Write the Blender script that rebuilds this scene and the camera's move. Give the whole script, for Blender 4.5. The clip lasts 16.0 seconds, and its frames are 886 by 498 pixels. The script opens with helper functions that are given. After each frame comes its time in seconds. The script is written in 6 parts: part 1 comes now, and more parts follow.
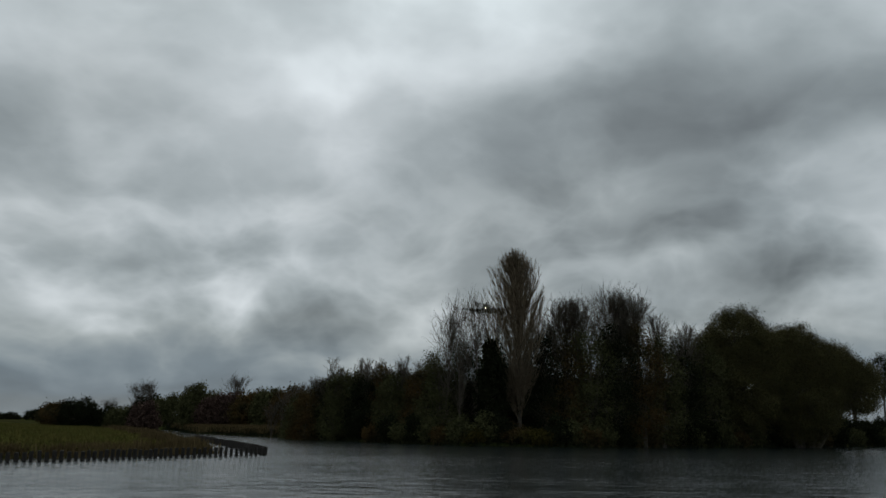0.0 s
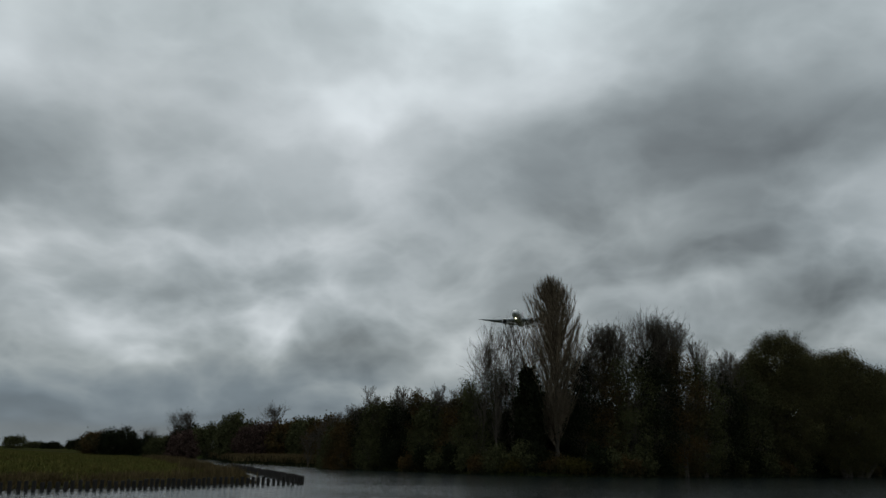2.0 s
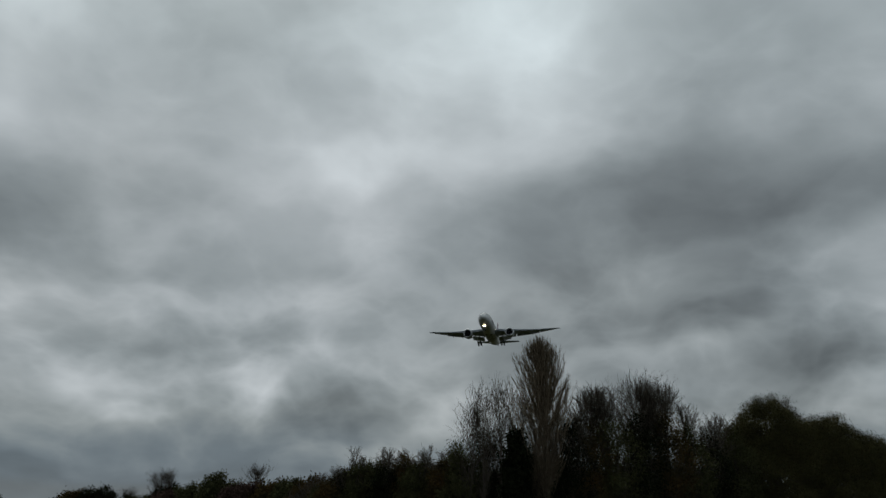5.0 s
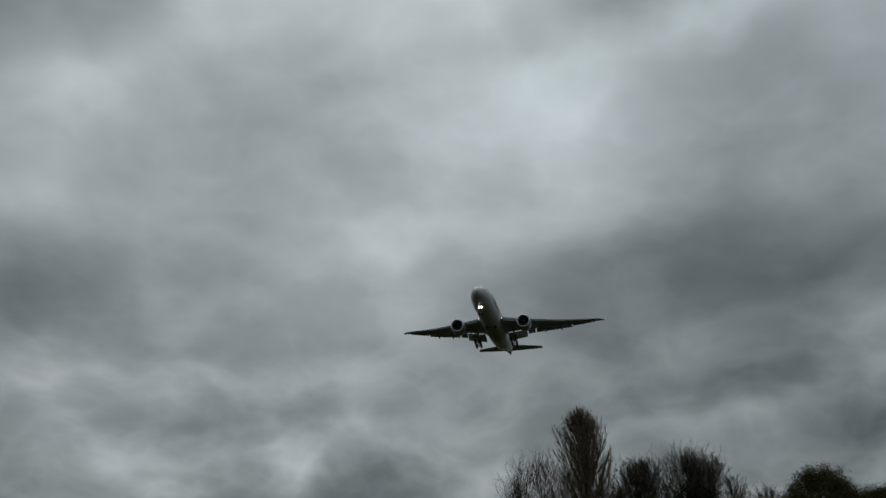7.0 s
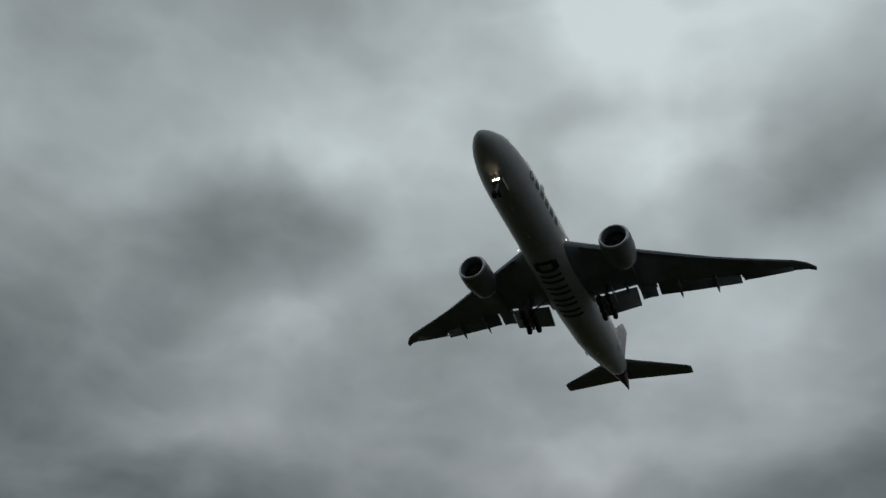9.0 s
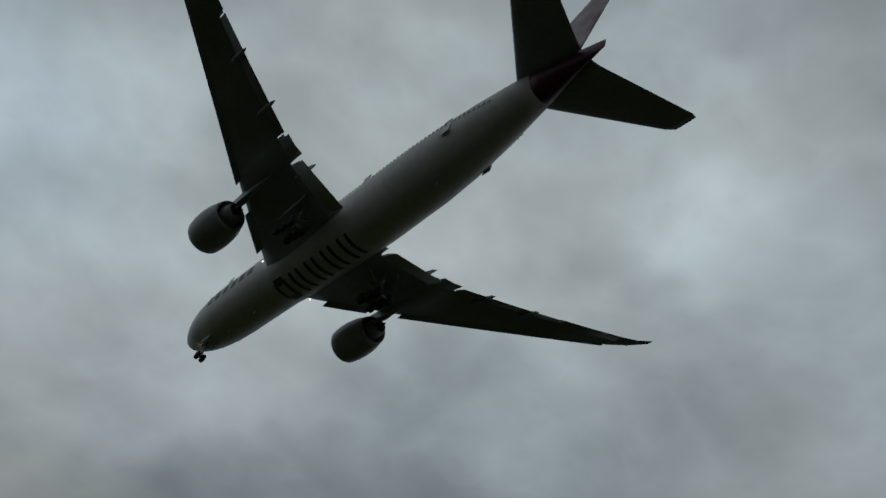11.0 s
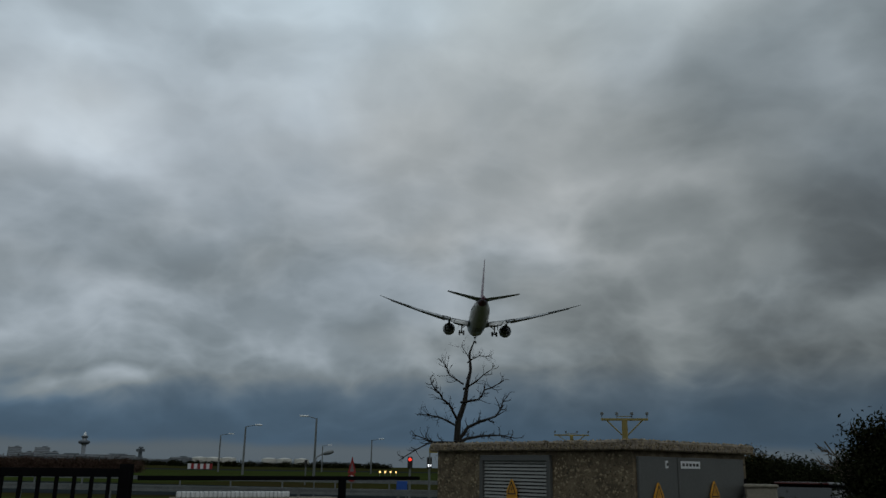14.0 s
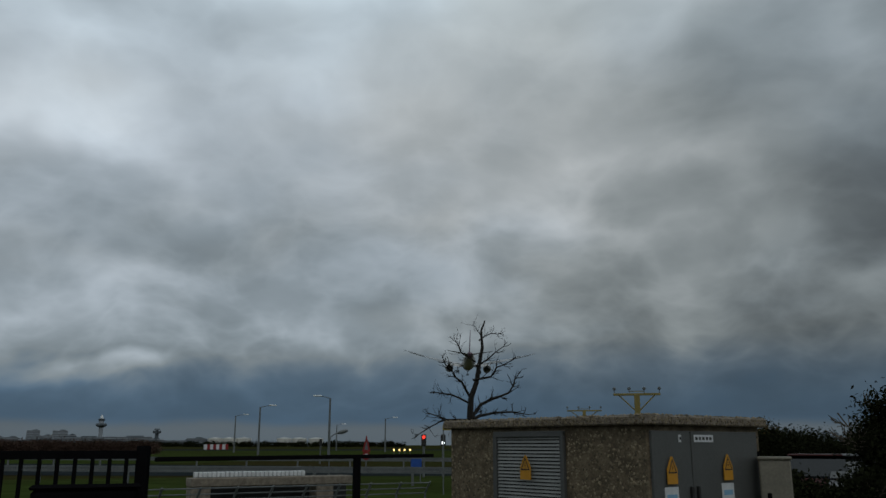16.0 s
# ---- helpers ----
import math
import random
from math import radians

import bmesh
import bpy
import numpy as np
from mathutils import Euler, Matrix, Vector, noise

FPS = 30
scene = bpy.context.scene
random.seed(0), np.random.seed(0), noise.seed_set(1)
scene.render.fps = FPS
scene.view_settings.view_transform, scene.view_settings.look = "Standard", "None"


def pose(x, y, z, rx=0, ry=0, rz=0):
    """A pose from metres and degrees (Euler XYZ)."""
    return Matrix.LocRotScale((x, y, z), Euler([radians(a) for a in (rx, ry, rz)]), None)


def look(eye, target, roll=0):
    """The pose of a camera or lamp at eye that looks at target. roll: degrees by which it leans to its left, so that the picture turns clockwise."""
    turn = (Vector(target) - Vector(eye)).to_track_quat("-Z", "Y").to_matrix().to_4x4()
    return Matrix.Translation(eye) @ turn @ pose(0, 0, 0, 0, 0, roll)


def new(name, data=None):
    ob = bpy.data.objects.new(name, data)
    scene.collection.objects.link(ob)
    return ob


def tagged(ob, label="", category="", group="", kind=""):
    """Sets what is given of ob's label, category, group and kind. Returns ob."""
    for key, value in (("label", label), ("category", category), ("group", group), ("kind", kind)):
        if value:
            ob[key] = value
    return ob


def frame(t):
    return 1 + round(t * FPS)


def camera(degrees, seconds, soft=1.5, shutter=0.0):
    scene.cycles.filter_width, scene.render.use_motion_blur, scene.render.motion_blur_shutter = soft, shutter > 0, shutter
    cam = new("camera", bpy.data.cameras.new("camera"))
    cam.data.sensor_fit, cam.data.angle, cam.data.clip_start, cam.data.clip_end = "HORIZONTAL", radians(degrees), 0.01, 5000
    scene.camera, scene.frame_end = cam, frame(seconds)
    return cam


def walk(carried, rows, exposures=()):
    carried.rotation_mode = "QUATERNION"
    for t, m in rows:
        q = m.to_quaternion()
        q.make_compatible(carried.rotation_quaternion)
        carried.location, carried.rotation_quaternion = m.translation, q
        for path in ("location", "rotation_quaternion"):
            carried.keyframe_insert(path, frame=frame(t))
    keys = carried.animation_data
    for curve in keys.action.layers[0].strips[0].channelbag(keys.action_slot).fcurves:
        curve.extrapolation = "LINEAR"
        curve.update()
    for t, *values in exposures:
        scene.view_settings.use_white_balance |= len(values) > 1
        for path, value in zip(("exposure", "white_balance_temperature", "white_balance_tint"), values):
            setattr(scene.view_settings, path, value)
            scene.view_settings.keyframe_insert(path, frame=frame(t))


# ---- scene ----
EYE = (0.0, 0.0, 1.7)
WATER = -1.0
LENS = 56.31
PATH = (
    (0.0, 5.59, 11.86, 0.85),
    (0.5, 5.24, 12.16, 0.16),
    (1.0, 6.75, 12.64, 0.67),
    (1.5, 7.70, 13.72, 1.06),
    (2.0, 8.08, 13.74, 0.81),
    (2.5, 8.15, 13.84, 1.33),
    (3.0, 7.47, 13.64, 1.29),
    (3.2, 7.49, 14.96, 1.17),
    (5.5, 7.34, 18.08, 1.38),
    (6.0, 7.34, 19.10, 0.35),
    (6.5, 9.39, 21.47, 0.56),
    (7.0, 10.09, 22.69, 0.98),
    (7.5, 12.69, 25.41, 1.92),
    (8.0, 15.84, 28.19, 3.16),
    (8.5, 18.28, 32.57, 4.31),
    (9.0, 26.28, 36.91, 6.45),
    (9.2, 30.76, 39.61, 6.13),
    (9.5, 35.61, 45.48, 1.33),
    (9.8, 46.06, 52.79, -3.41),
    (10.1, 68.74, 59.95, -0.99),
    (10.4, 104.07, 61.02, 11.79),
    (10.7, 131.23, 54.42, 18.28),
    (11.0, 144.57, 46.50, 15.97),
    (11.3, 151.15, 40.14, 12.41),
    (11.5, 154.17, 37.33, 11.91),
    (12.0, 157.86, 28.21, 7.85),
    (12.5, 160.92, 22.35, 4.40),
    (13.0, 166.39, 20.47, 2.45),
    (13.5, 173.68, 17.38, -0.49),
    (14.0, 177.11, 14.81, 0.87),
    (14.5, 177.73, 15.28, -0.15),
    (15.0, 177.93, 14.48, -0.22),
    (15.5, 177.41, 13.98, -0.33),
    (16.0, 177.81, 13.32, 0.02),
)


def turn(yaw, pitch, roll):
    return pose(*EYE, 0, 0, yaw) @ pose(0, 0, 0, 90 + pitch) @ pose(0, 0, 0, 0, 0, roll)


cam = camera(LENS, 16.0, soft=1.5)
# the clip's camera closes down as it looks up into the brighter deck
EXPOSURES = ((0.0, 0.55), (3.0, 0.42), (5.5, 0.14), (7.0, -0.06), (8.0, -0.22), (9.0, -0.35), (11.5, -0.33), (12.0, -0.19), (12.5, -0.10), (13.0, -0.04), (14.0, 0.0), (16.0, 0.10))
walk(cam, [(t, turn(a, b, c)) for t, a, b, c in PATH], EXPOSURES)


def toward(az, el):
    """Unit direction; az grows to the left of north (+y)."""
    a, e = radians(az), radians(el)
    return Vector((-math.sin(a) * math.cos(e), math.cos(a) * math.cos(e), math.sin(e)))


# ---- sky: an overcast cloud deck over a thin clear sky ----
SUN_AZ, SUN_EL = 8.0, 48.0


def build_sky():
    w = bpy.data.worlds.new("overcast_sky")
    scene.world = w
    w.use_nodes = True
    nt = w.node_tree
    nt.nodes.clear()
    N, L = nt.nodes.new, nt.links.new

    def math_node(op, a, b=None, c=None, clamp=False):
        n = N("ShaderNodeMath")
        n.operation, n.use_clamp = op, clamp
        for i, v in enumerate((a, b, c)):
            if v is None:
                continue
            if isinstance(v, (int, float)):
                n.inputs[i].default_value = v
            else:
                L(v, n.inputs[i])
        return n.outputs[0]

    def ramp(v, a, b, lo=0.0, hi=1.0):
        n = N("ShaderNodeMapRange")
        n.interpolation_type = "SMOOTHSTEP"
        L(v, n.inputs[0])
        for i, x in enumerate((a, b, lo, hi)):
            n.inputs[i + 1].default_value = x
        return n.outputs[0]

    def noise_node(vec, scale, detail, rough=0.5, lac=2.0, dist=0.0):
        n = N("ShaderNodeTexNoise")
        L(vec, n.inputs["Vector"])
        for k, v in (("Scale", scale), ("Detail", detail), ("Roughness", rough), ("Lacunarity", lac), ("Distortion", dist)):
            n.inputs[k].default_value = v
        return n

    co = N("ShaderNodeTexCoord").outputs["Generated"]
    sep = N("ShaderNodeSeparateXYZ")
    L(co, sep.inputs[0])
    z = math_node("MAXIMUM", sep.outputs[2], 0.0)
    # the deck seen in perspective
    inv = math_node("DIVIDE", 1.0, math_node("ADD", z, 0.33))
    deck = N("ShaderNodeVectorMath")
    deck.operation = "SCALE"
    L(co, deck.inputs[0])
    L(inv, deck.inputs["Scale"])
    deck = deck.outputs[0]
    big = noise_node(deck, 1.3, 3.0, 0.5, 2.0, 0.0)
    mid = noise_node(deck, 3.0, 6.0, 0.5, 2.1, 0.0)
    # ragged edges for the single clouds
    wn = noise_node(co, 6.5, 3.0, 0.45)
    sub = N("ShaderNodeVectorMath")
    sub.operation = "MULTIPLY_ADD"
    L(wn.outputs["Color"], sub.inputs[0])
    sub.inputs[1].default_value = (0.11, 0.11, 0.09)
    sub.inputs[2].default_value = (-0.055, -0.055, -0.045)
    add = N("ShaderNodeVectorMath")
    L(co, add.inputs[0])
    L(sub.outputs[0], add.inputs[1])
    warped = add.outputs[0]

    def cloud(chain, az, el, wide, high, tilt, amount):
        m = N("ShaderNodeMapping")
        m.vector_type = "TEXTURE"
        c = toward(az, el)
        side = Vector((0, 0, 1)).cross(c).normalized() * -1
        up = c.cross(side).normalized()
        if up.z < 0:
            up = -up
        t = radians(tilt)
        ax = side * math.cos(t) + up * math.sin(t)
        ay = up * math.cos(t) - side * math.sin(t)
        frame_m = Matrix((ax, ay, ax.cross(ay))).transposed()
        m.inputs["Location"].default_value = c
        m.inputs["Rotation"].default_value = frame_m.to_euler()
        m.inputs["Scale"].default_value = (radians(wide), radians(high), 0.6)
        L(warped, m.inputs["Vector"])
        g = N("ShaderNodeTexGradient")
        g.gradient_type = "SPHERICAL"
        L(m.outputs[0], g.inputs[0])
        fac = g.outputs["Fac"]
        if wide < 19:
            # small clouds have a fuller middle and a firmer rim
            fac, amount = ramp(fac, 0.0, 0.7), amount * 0.6
        return math_node("MULTIPLY_ADD", fac, amount, chain)

    el = math_node("MULTIPLY", math_node("ARCSINE", sep.outputs[2]), 180 / math.pi)
    v = math_node("MULTIPLY_ADD", big.outputs["Fac"], 0.16, SKY_BASE - 0.08 - 0.08)
    v = math_node("MULTIPLY_ADD", mid.outputs["Fac"], 0.16, v)
    # firmer cloud edges
    edge = noise_node(deck, 1.9, 5.0, 0.45)
    v = math_node("MULTIPLY_ADD", ramp(edge.outputs["Fac"], 0.41, 0.60), 0.05, math_node("ADD", v, -0.025))

    def lumps(scale, high, detail):
        """Rounded cloud undersides: dark in the middle, brighter along the gaps between them."""
        squash = N("ShaderNodeVectorMath")
        squash.operation = "MULTIPLY"
        L(warped, squash.inputs[0])
        squash.inputs[1].default_value = (scale, scale, high)
        n = N("ShaderNodeTexVoronoi")
        n.feature = "SMOOTH_F1"
        L(squash.outputs[0], n.inputs["Vector"])
        for key, x in (("Scale", 1.0), ("Detail", detail), ("Roughness", 0.45), ("Lacunarity", 2.2), ("Smoothness", 0.3), ("Randomness", 1.0)):
            n.inputs[key].default_value = x
        n.normalize = True
        return n.outputs["Distance"]

    puff = lumps(9.0, 16.0, 3.0)
    puffs = math_node("MULTIPLY_ADD", ramp(puff, 0.16, 0.50), 0.145, -0.0725)
    v = math_node("MULTIPLY_ADD", puffs, ramp(el, 6.0, 22.0, 1.0, 0.34), v)
    broad = lumps(3.6, 5.5, 2.5)
    v = math_node("MULTIPLY_ADD", ramp(broad, 0.16, 0.50), 0.10, math_node("ADD", v, -0.045))
    for row in CLOUDS():
        v = cloud(v, *row)
    # the deck darkens and turns blue low down, with a paler strip on the skyline
    back = ramp(sep.outputs[1], -0.5, 0.6, 1.0, 0.55)
    ragged = math_node("MULTIPLY_ADD", math_node("ADD", puff, -0.3), 4.0, el)
    low = math_node("MULTIPLY", ramp(ragged, 2.0, 8.0, 1.0, 0.0), back)
    strip = math_node("MULTIPLY", ramp(math_node("MULTIPLY_ADD", math_node("ADD", puff, -0.3), 1.2, el), 0.9, 1.9, 1.0, 0.0), back)

    def toward_value(chain, target, weight, most):
        n = N("ShaderNodeMix")
        L(math_node("MULTIPLY", weight, most), n.inputs[0])
        L(chain, n.inputs[2])
        n.inputs[3].default_value = target
        return n.outputs[0]

    v = toward_value(v, 0.275, low, 0.80)
    v = toward_value(v, 0.37, strip, 0.8)
    v = math_node("MINIMUM", math_node("MAXIMUM", v, 0.12), 0.92)
    lum = math_node("POWER", v, 2.2)
    hue = N("ShaderNodeMix")
    hue.data_type = "RGBA"
    blue = math_node("MULTIPLY", low, ramp(v, 0.36, 0.56, 1.0, 0.15))
    blue = math_node("MULTIPLY", blue, ramp(sep.outputs[1], -0.2, 0.5, 1.0, 0.6))
    blue = math_node("MULTIPLY", blue, ramp(strip, 0.0, 1.0, 1.0, 0.35))
    # thin places of the deck let some blue through, mostly over the airfield
    thin = math_node("MULTIPLY", ramp(big.outputs["Fac"], 0.36, 0.62), ramp(sep.outputs[1], -0.5, 0.4, 0.20, 0.04))
    thin = math_node("MULTIPLY", thin, ramp(sep.outputs[0], -0.5, 0.1, 0.6, 0.8))
    blue = math_node("MAXIMUM", blue, thin, clamp=True)
    L(blue, hue.inputs[0])
    base = N("ShaderNodeMix")
    base.data_type = "RGBA"
    # thick cloud is a cold grey, the bright gaps are warmer
    L(ramp(v, 0.42, 0.74), base.inputs[0])
    base.inputs[6].default_value = (0.905, 1.022, 1.045, 1)
    base.inputs[7].default_value = (0.952, 1.012, 1.035, 1)
    # overhead the grey is a little cooler
    cool = N("ShaderNodeMix")
    cool.data_type = "RGBA"
    L(ramp(el, 18.0, 38.0, 0.0, 0.75), cool.inputs[0])
    L(base.outputs[2], cool.inputs[6])
    cool.inputs[7].default_value = (0.885, 1.025, 1.045, 1)
    L(cool.outputs[2], hue.inputs[6])
    hue.inputs[7].default_value = (0.51, 0.965, 1.54, 1)
    col = N("ShaderNodeMix")
    col.data_type, col.blend_type = "RGBA", "MULTIPLY"
    col.inputs[0].default_value = 1.0
    L(hue.outputs[2], col.inputs[6])
    L(lum, col.inputs[7])
    clouds_bg = N("ShaderNodeBackground")
    L(col.outputs[2], clouds_bg.inputs[0])
    clouds_bg.inputs[1].default_value = 1.0
    sky = N("ShaderNodeTexSky")
    sky.sky_type, sky.sun_disc = "NISHITA", False
    sky.sun_elevation, sky.sun_rotation = radians(SUN_EL), radians(-SUN_AZ)
    clear_bg = N("ShaderNodeBackground")
    L(sky.outputs[0], clear_bg.inputs[0])
    clear_bg.inputs[1].default_value = 0.06
    mix = N("ShaderNodeMixShader")
    mix.inputs[0].default_value = 0.95
    L(clear_bg.outputs[0], mix.inputs[1])
    L(clouds_bg.outputs[0], mix.inputs[2])
    L(mix.outputs[0], N("ShaderNodeOutputWorld").inputs[0])
    w.cycles.sampling_method = "MANUAL"
    w.cycles.sample_map_resolution = 512


SKY_BASE = 0.615


def CLOUDS():
    """Single clouds and breaks in the deck: az, el, half width, half height, tilt (degrees), brighter or darker."""
    yield 14.7, 23.0, 5.9, 2.3, 11, 0.07
    yield 22.3, 25.5, 9.0, 3.5, -9, 0.07
    yield -1.0, 19.2, 18.8, 5.1, 11, -0.14
    yield -19.1, 19.7, 9.0, 3.5, 13, -0.13
    yield 13.2, 6.9, 7.4, 2.9, 6, -0.20
    yield 19.8, 8.3, 2.7, 2.3, 1, 0.10
    yield 6.2, 7.5, 3.1, 2.3, 31, 0.09
    yield 10.8, 4.0, 6.6, 1.2, 1, 0.10
    yield -11.1, 12.0, 5.9, 2.0, 16, -0.17
    yield -18.8, 10.3, 7.4, 2.9, 1, -0.19
    yield -10.2, 15.7, 12.5, 2.3, 19, 0.06
    yield 32.1, 16.1, 11.7, 4.3, 1, -0.08
    yield 33.8, 7.7, 5.1, 2.7, 1, 0.08
    yield 28.1, 5.7, 3.1, 1.0, 1, 0.14
    yield 30.5, 2.1, 16.4, 1.1, 1, -0.12
    yield 22.2, 10.8, 9.0, 2.7, 11, -0.08
    yield 3.0, 26.4, 13.7, 4.7, 1, 0.03
    yield -4.5, 4.2, 13.7, 2.0, 1, 0.06
    yield 42.4, 35.9, 9.4, 6.6, 3, -0.21
    yield 46.7, 29.8, 5.1, 3.9, 3, -0.06
    yield 9.4, 43.2, 6.6, 4.3, 3, 0.14
    yield 6.2, 32.6, 10.2, 3.5, 3, 0.07
    yield -6.6, 38.9, 7.0, 4.3, 23, -0.07
    yield 39.8, 17.6, 10.2, 5.1, 3, -0.20
    yield 11.3, 52.0, 5.9, 7.0, 6, 0.18
    yield -1.6, 50.1, 10.2, 4.3, 6, 0.12
    yield -6.4, 39.3, 7.8, 4.3, 26, -0.10
    yield -4.7, 40.8, 11.0, 5.1, 26, -0.17
    yield 0.7, 45.4, 4.7, 3.5, 36, 0.06
    yield 42.8, 34.6, 12.5, 6.6, 26, -0.14
    yield 57.8, 31.1, 6.6, 5.9, 6, -0.07
    yield 35.3, 44.1, 11.7, 7.0, 6, 0.06
    yield 10.9, 23.9, 7.4, 2.7, 16, 0.05
    yield 43.8, 21.0, 7.8, 4.7, 6, 0.05
    yield -154.1, 22.6, 9.8, 7.0, 0, 0.13
    yield -176.3, 18.7, 18.8, 8.6, 0, 0.06
    yield 161.2, 23.1, 9.0, 4.7, 0, -0.08
    yield 162.8, 16.7, 8.2, 3.1, -15, -0.07
    yield 154.7, 13.4, 3.9, 2.3, -15, 0.07
    yield -157.5, 16.1, 9.0, 4.3, -15, -0.11
    yield -168.6, 12.6, 9.4, 2.7, 0, -0.08
    yield -158.9, 4.7, 7.4, 1.2, 0, 0.40
    yield -175.7, 10.6, 7.4, 2.3, 0, -0.06
    yield 150.3, 19.3, 7.0, 7.8, 0, -0.06
    yield 153.1, 25.4, 12.9, 7.4, 0, -0.08
    yield 160.4, 3.5, 16.4, 2.0, 0, -0.07
    yield -178.9, 7.1, 9.8, 2.3, 0, 0.04
    yield 160.9, 25.1, 6.6, 4.7, 4, -0.05
    yield 138.0, 22.8, 12.9, 11.0, 4, -0.09
    yield 154.4, 13.1, 3.1, 4.3, -26, 0.08
    yield -170.1, 31.5, 7.8, 4.7, 4, 0.08
    yield -174.2, 41.1, 9.8, 5.9, 12, 0.06
    yield 121.9, 50.6, 7.8, 4.7, 12, 0.07
    yield 158.4, 23.0, 9.8, 4.3, 12, -0.06
    yield 157.8, 36.1, 13.7, 7.8, 12, 0.03
    # the deck's broad lighter and darker parts
    yield 12.1, 4.0, 20, 20, 0, -0.021
    yield 26.1, 4.0, 20, 20, 0, -0.108
    yield 40.2, 4.0, 20, 20, 0, -0.017
    yield 138.4, 4.0, 20, 20, 0, -0.131
    yield 152.4, 4.0, 20, 20, 0, -0.163
    yield 166.5, 4.0, 20, 20, 0, -0.080
    yield 180.5, 4.0, 20, 20, 0, -0.092
    yield 194.5, 4.0, 20, 20, 0, -0.055
    yield -30.0, 16.0, 20, 20, 0, 0.038
    yield -15.4, 16.0, 20, 20, 0, -0.098
    yield -0.9, 16.0, 20, 20, 0, -0.074
    yield 13.7, 16.0, 20, 20, 0, 0.021
    yield 28.3, 16.0, 20, 20, 0, 0.084
    yield 57.4, 16.0, 20, 20, 0, -0.121
    yield 130.2, 16.0, 20, 20, 0, -0.122
    yield 159.3, 16.0, 20, 20, 0, 0.032
    yield 173.9, 16.0, 20, 20, 0, 0.041
    yield 188.5, 16.0, 20, 20, 0, -0.021
    yield 203.0, 16.0, 20, 20, 0, 0.072
    yield -30.0, 28.0, 20, 20, 0, -0.030
    yield -14.1, 28.0, 20, 20, 0, -0.012
    yield 1.7, 28.0, 20, 20, 0, 0.045
    yield 17.6, 28.0, 20, 20, 0, -0.065
    yield 33.4, 28.0, 20, 20, 0, 0.012
    yield 49.3, 28.0, 20, 20, 0, -0.013
    yield 65.1, 28.0, 20, 20, 0, 0.019
    yield 112.7, 28.0, 20, 20, 0, 0.017
    yield 128.6, 28.0, 20, 20, 0, -0.027
    yield 144.4, 28.0, 20, 20, 0, -0.027
    yield 176.1, 28.0, 20, 20, 0, 0.043
    yield 192.0, 28.0, 20, 20, 0, 0.028
    yield 207.8, 28.0, 20, 20, 0, 0.013
    yield -11.7, 40.0, 20, 20, 0, 0.015
    yield 6.6, 40.0, 20, 20, 0, 0.062
    yield 24.8, 40.0, 20, 20, 0, 0.037
    yield 43.1, 40.0, 20, 20, 0, 0.167
    yield 61.4, 40.0, 20, 20, 0, 0.092
    yield 116.2, 40.0, 20, 20, 0, 0.060
    yield 134.5, 40.0, 20, 20, 0, 0.059
    yield 152.8, 40.0, 20, 20, 0, 0.017
    yield 171.0, 40.0, 20, 20, 0, 0.141
    yield 189.3, 40.0, 20, 20, 0, 0.038
    yield -6.2, 54.0, 20, 20, 0, 0.232
    yield 17.6, 54.0, 20, 20, 0, 0.131
    yield 41.5, 54.0, 20, 20, 0, -0.016
    yield 112.9, 54.0, 20, 20, 0, 0.052
    yield 136.7, 54.0, 20, 20, 0, 0.127
    yield 160.5, 54.0, 20, 20, 0, 0.124


build_sky()
sun = new("sun", bpy.data.lights.new("sun", "SUN"))
sun.data.energy, sun.data.angle, sun.data.color = 0.25, radians(40), (1.0, 0.96, 0.9)
sun.matrix_basis = look((0, 0, 60), Vector((0, 0, 60)) - toward(SUN_AZ, SUN_EL))

# ---- materials ----


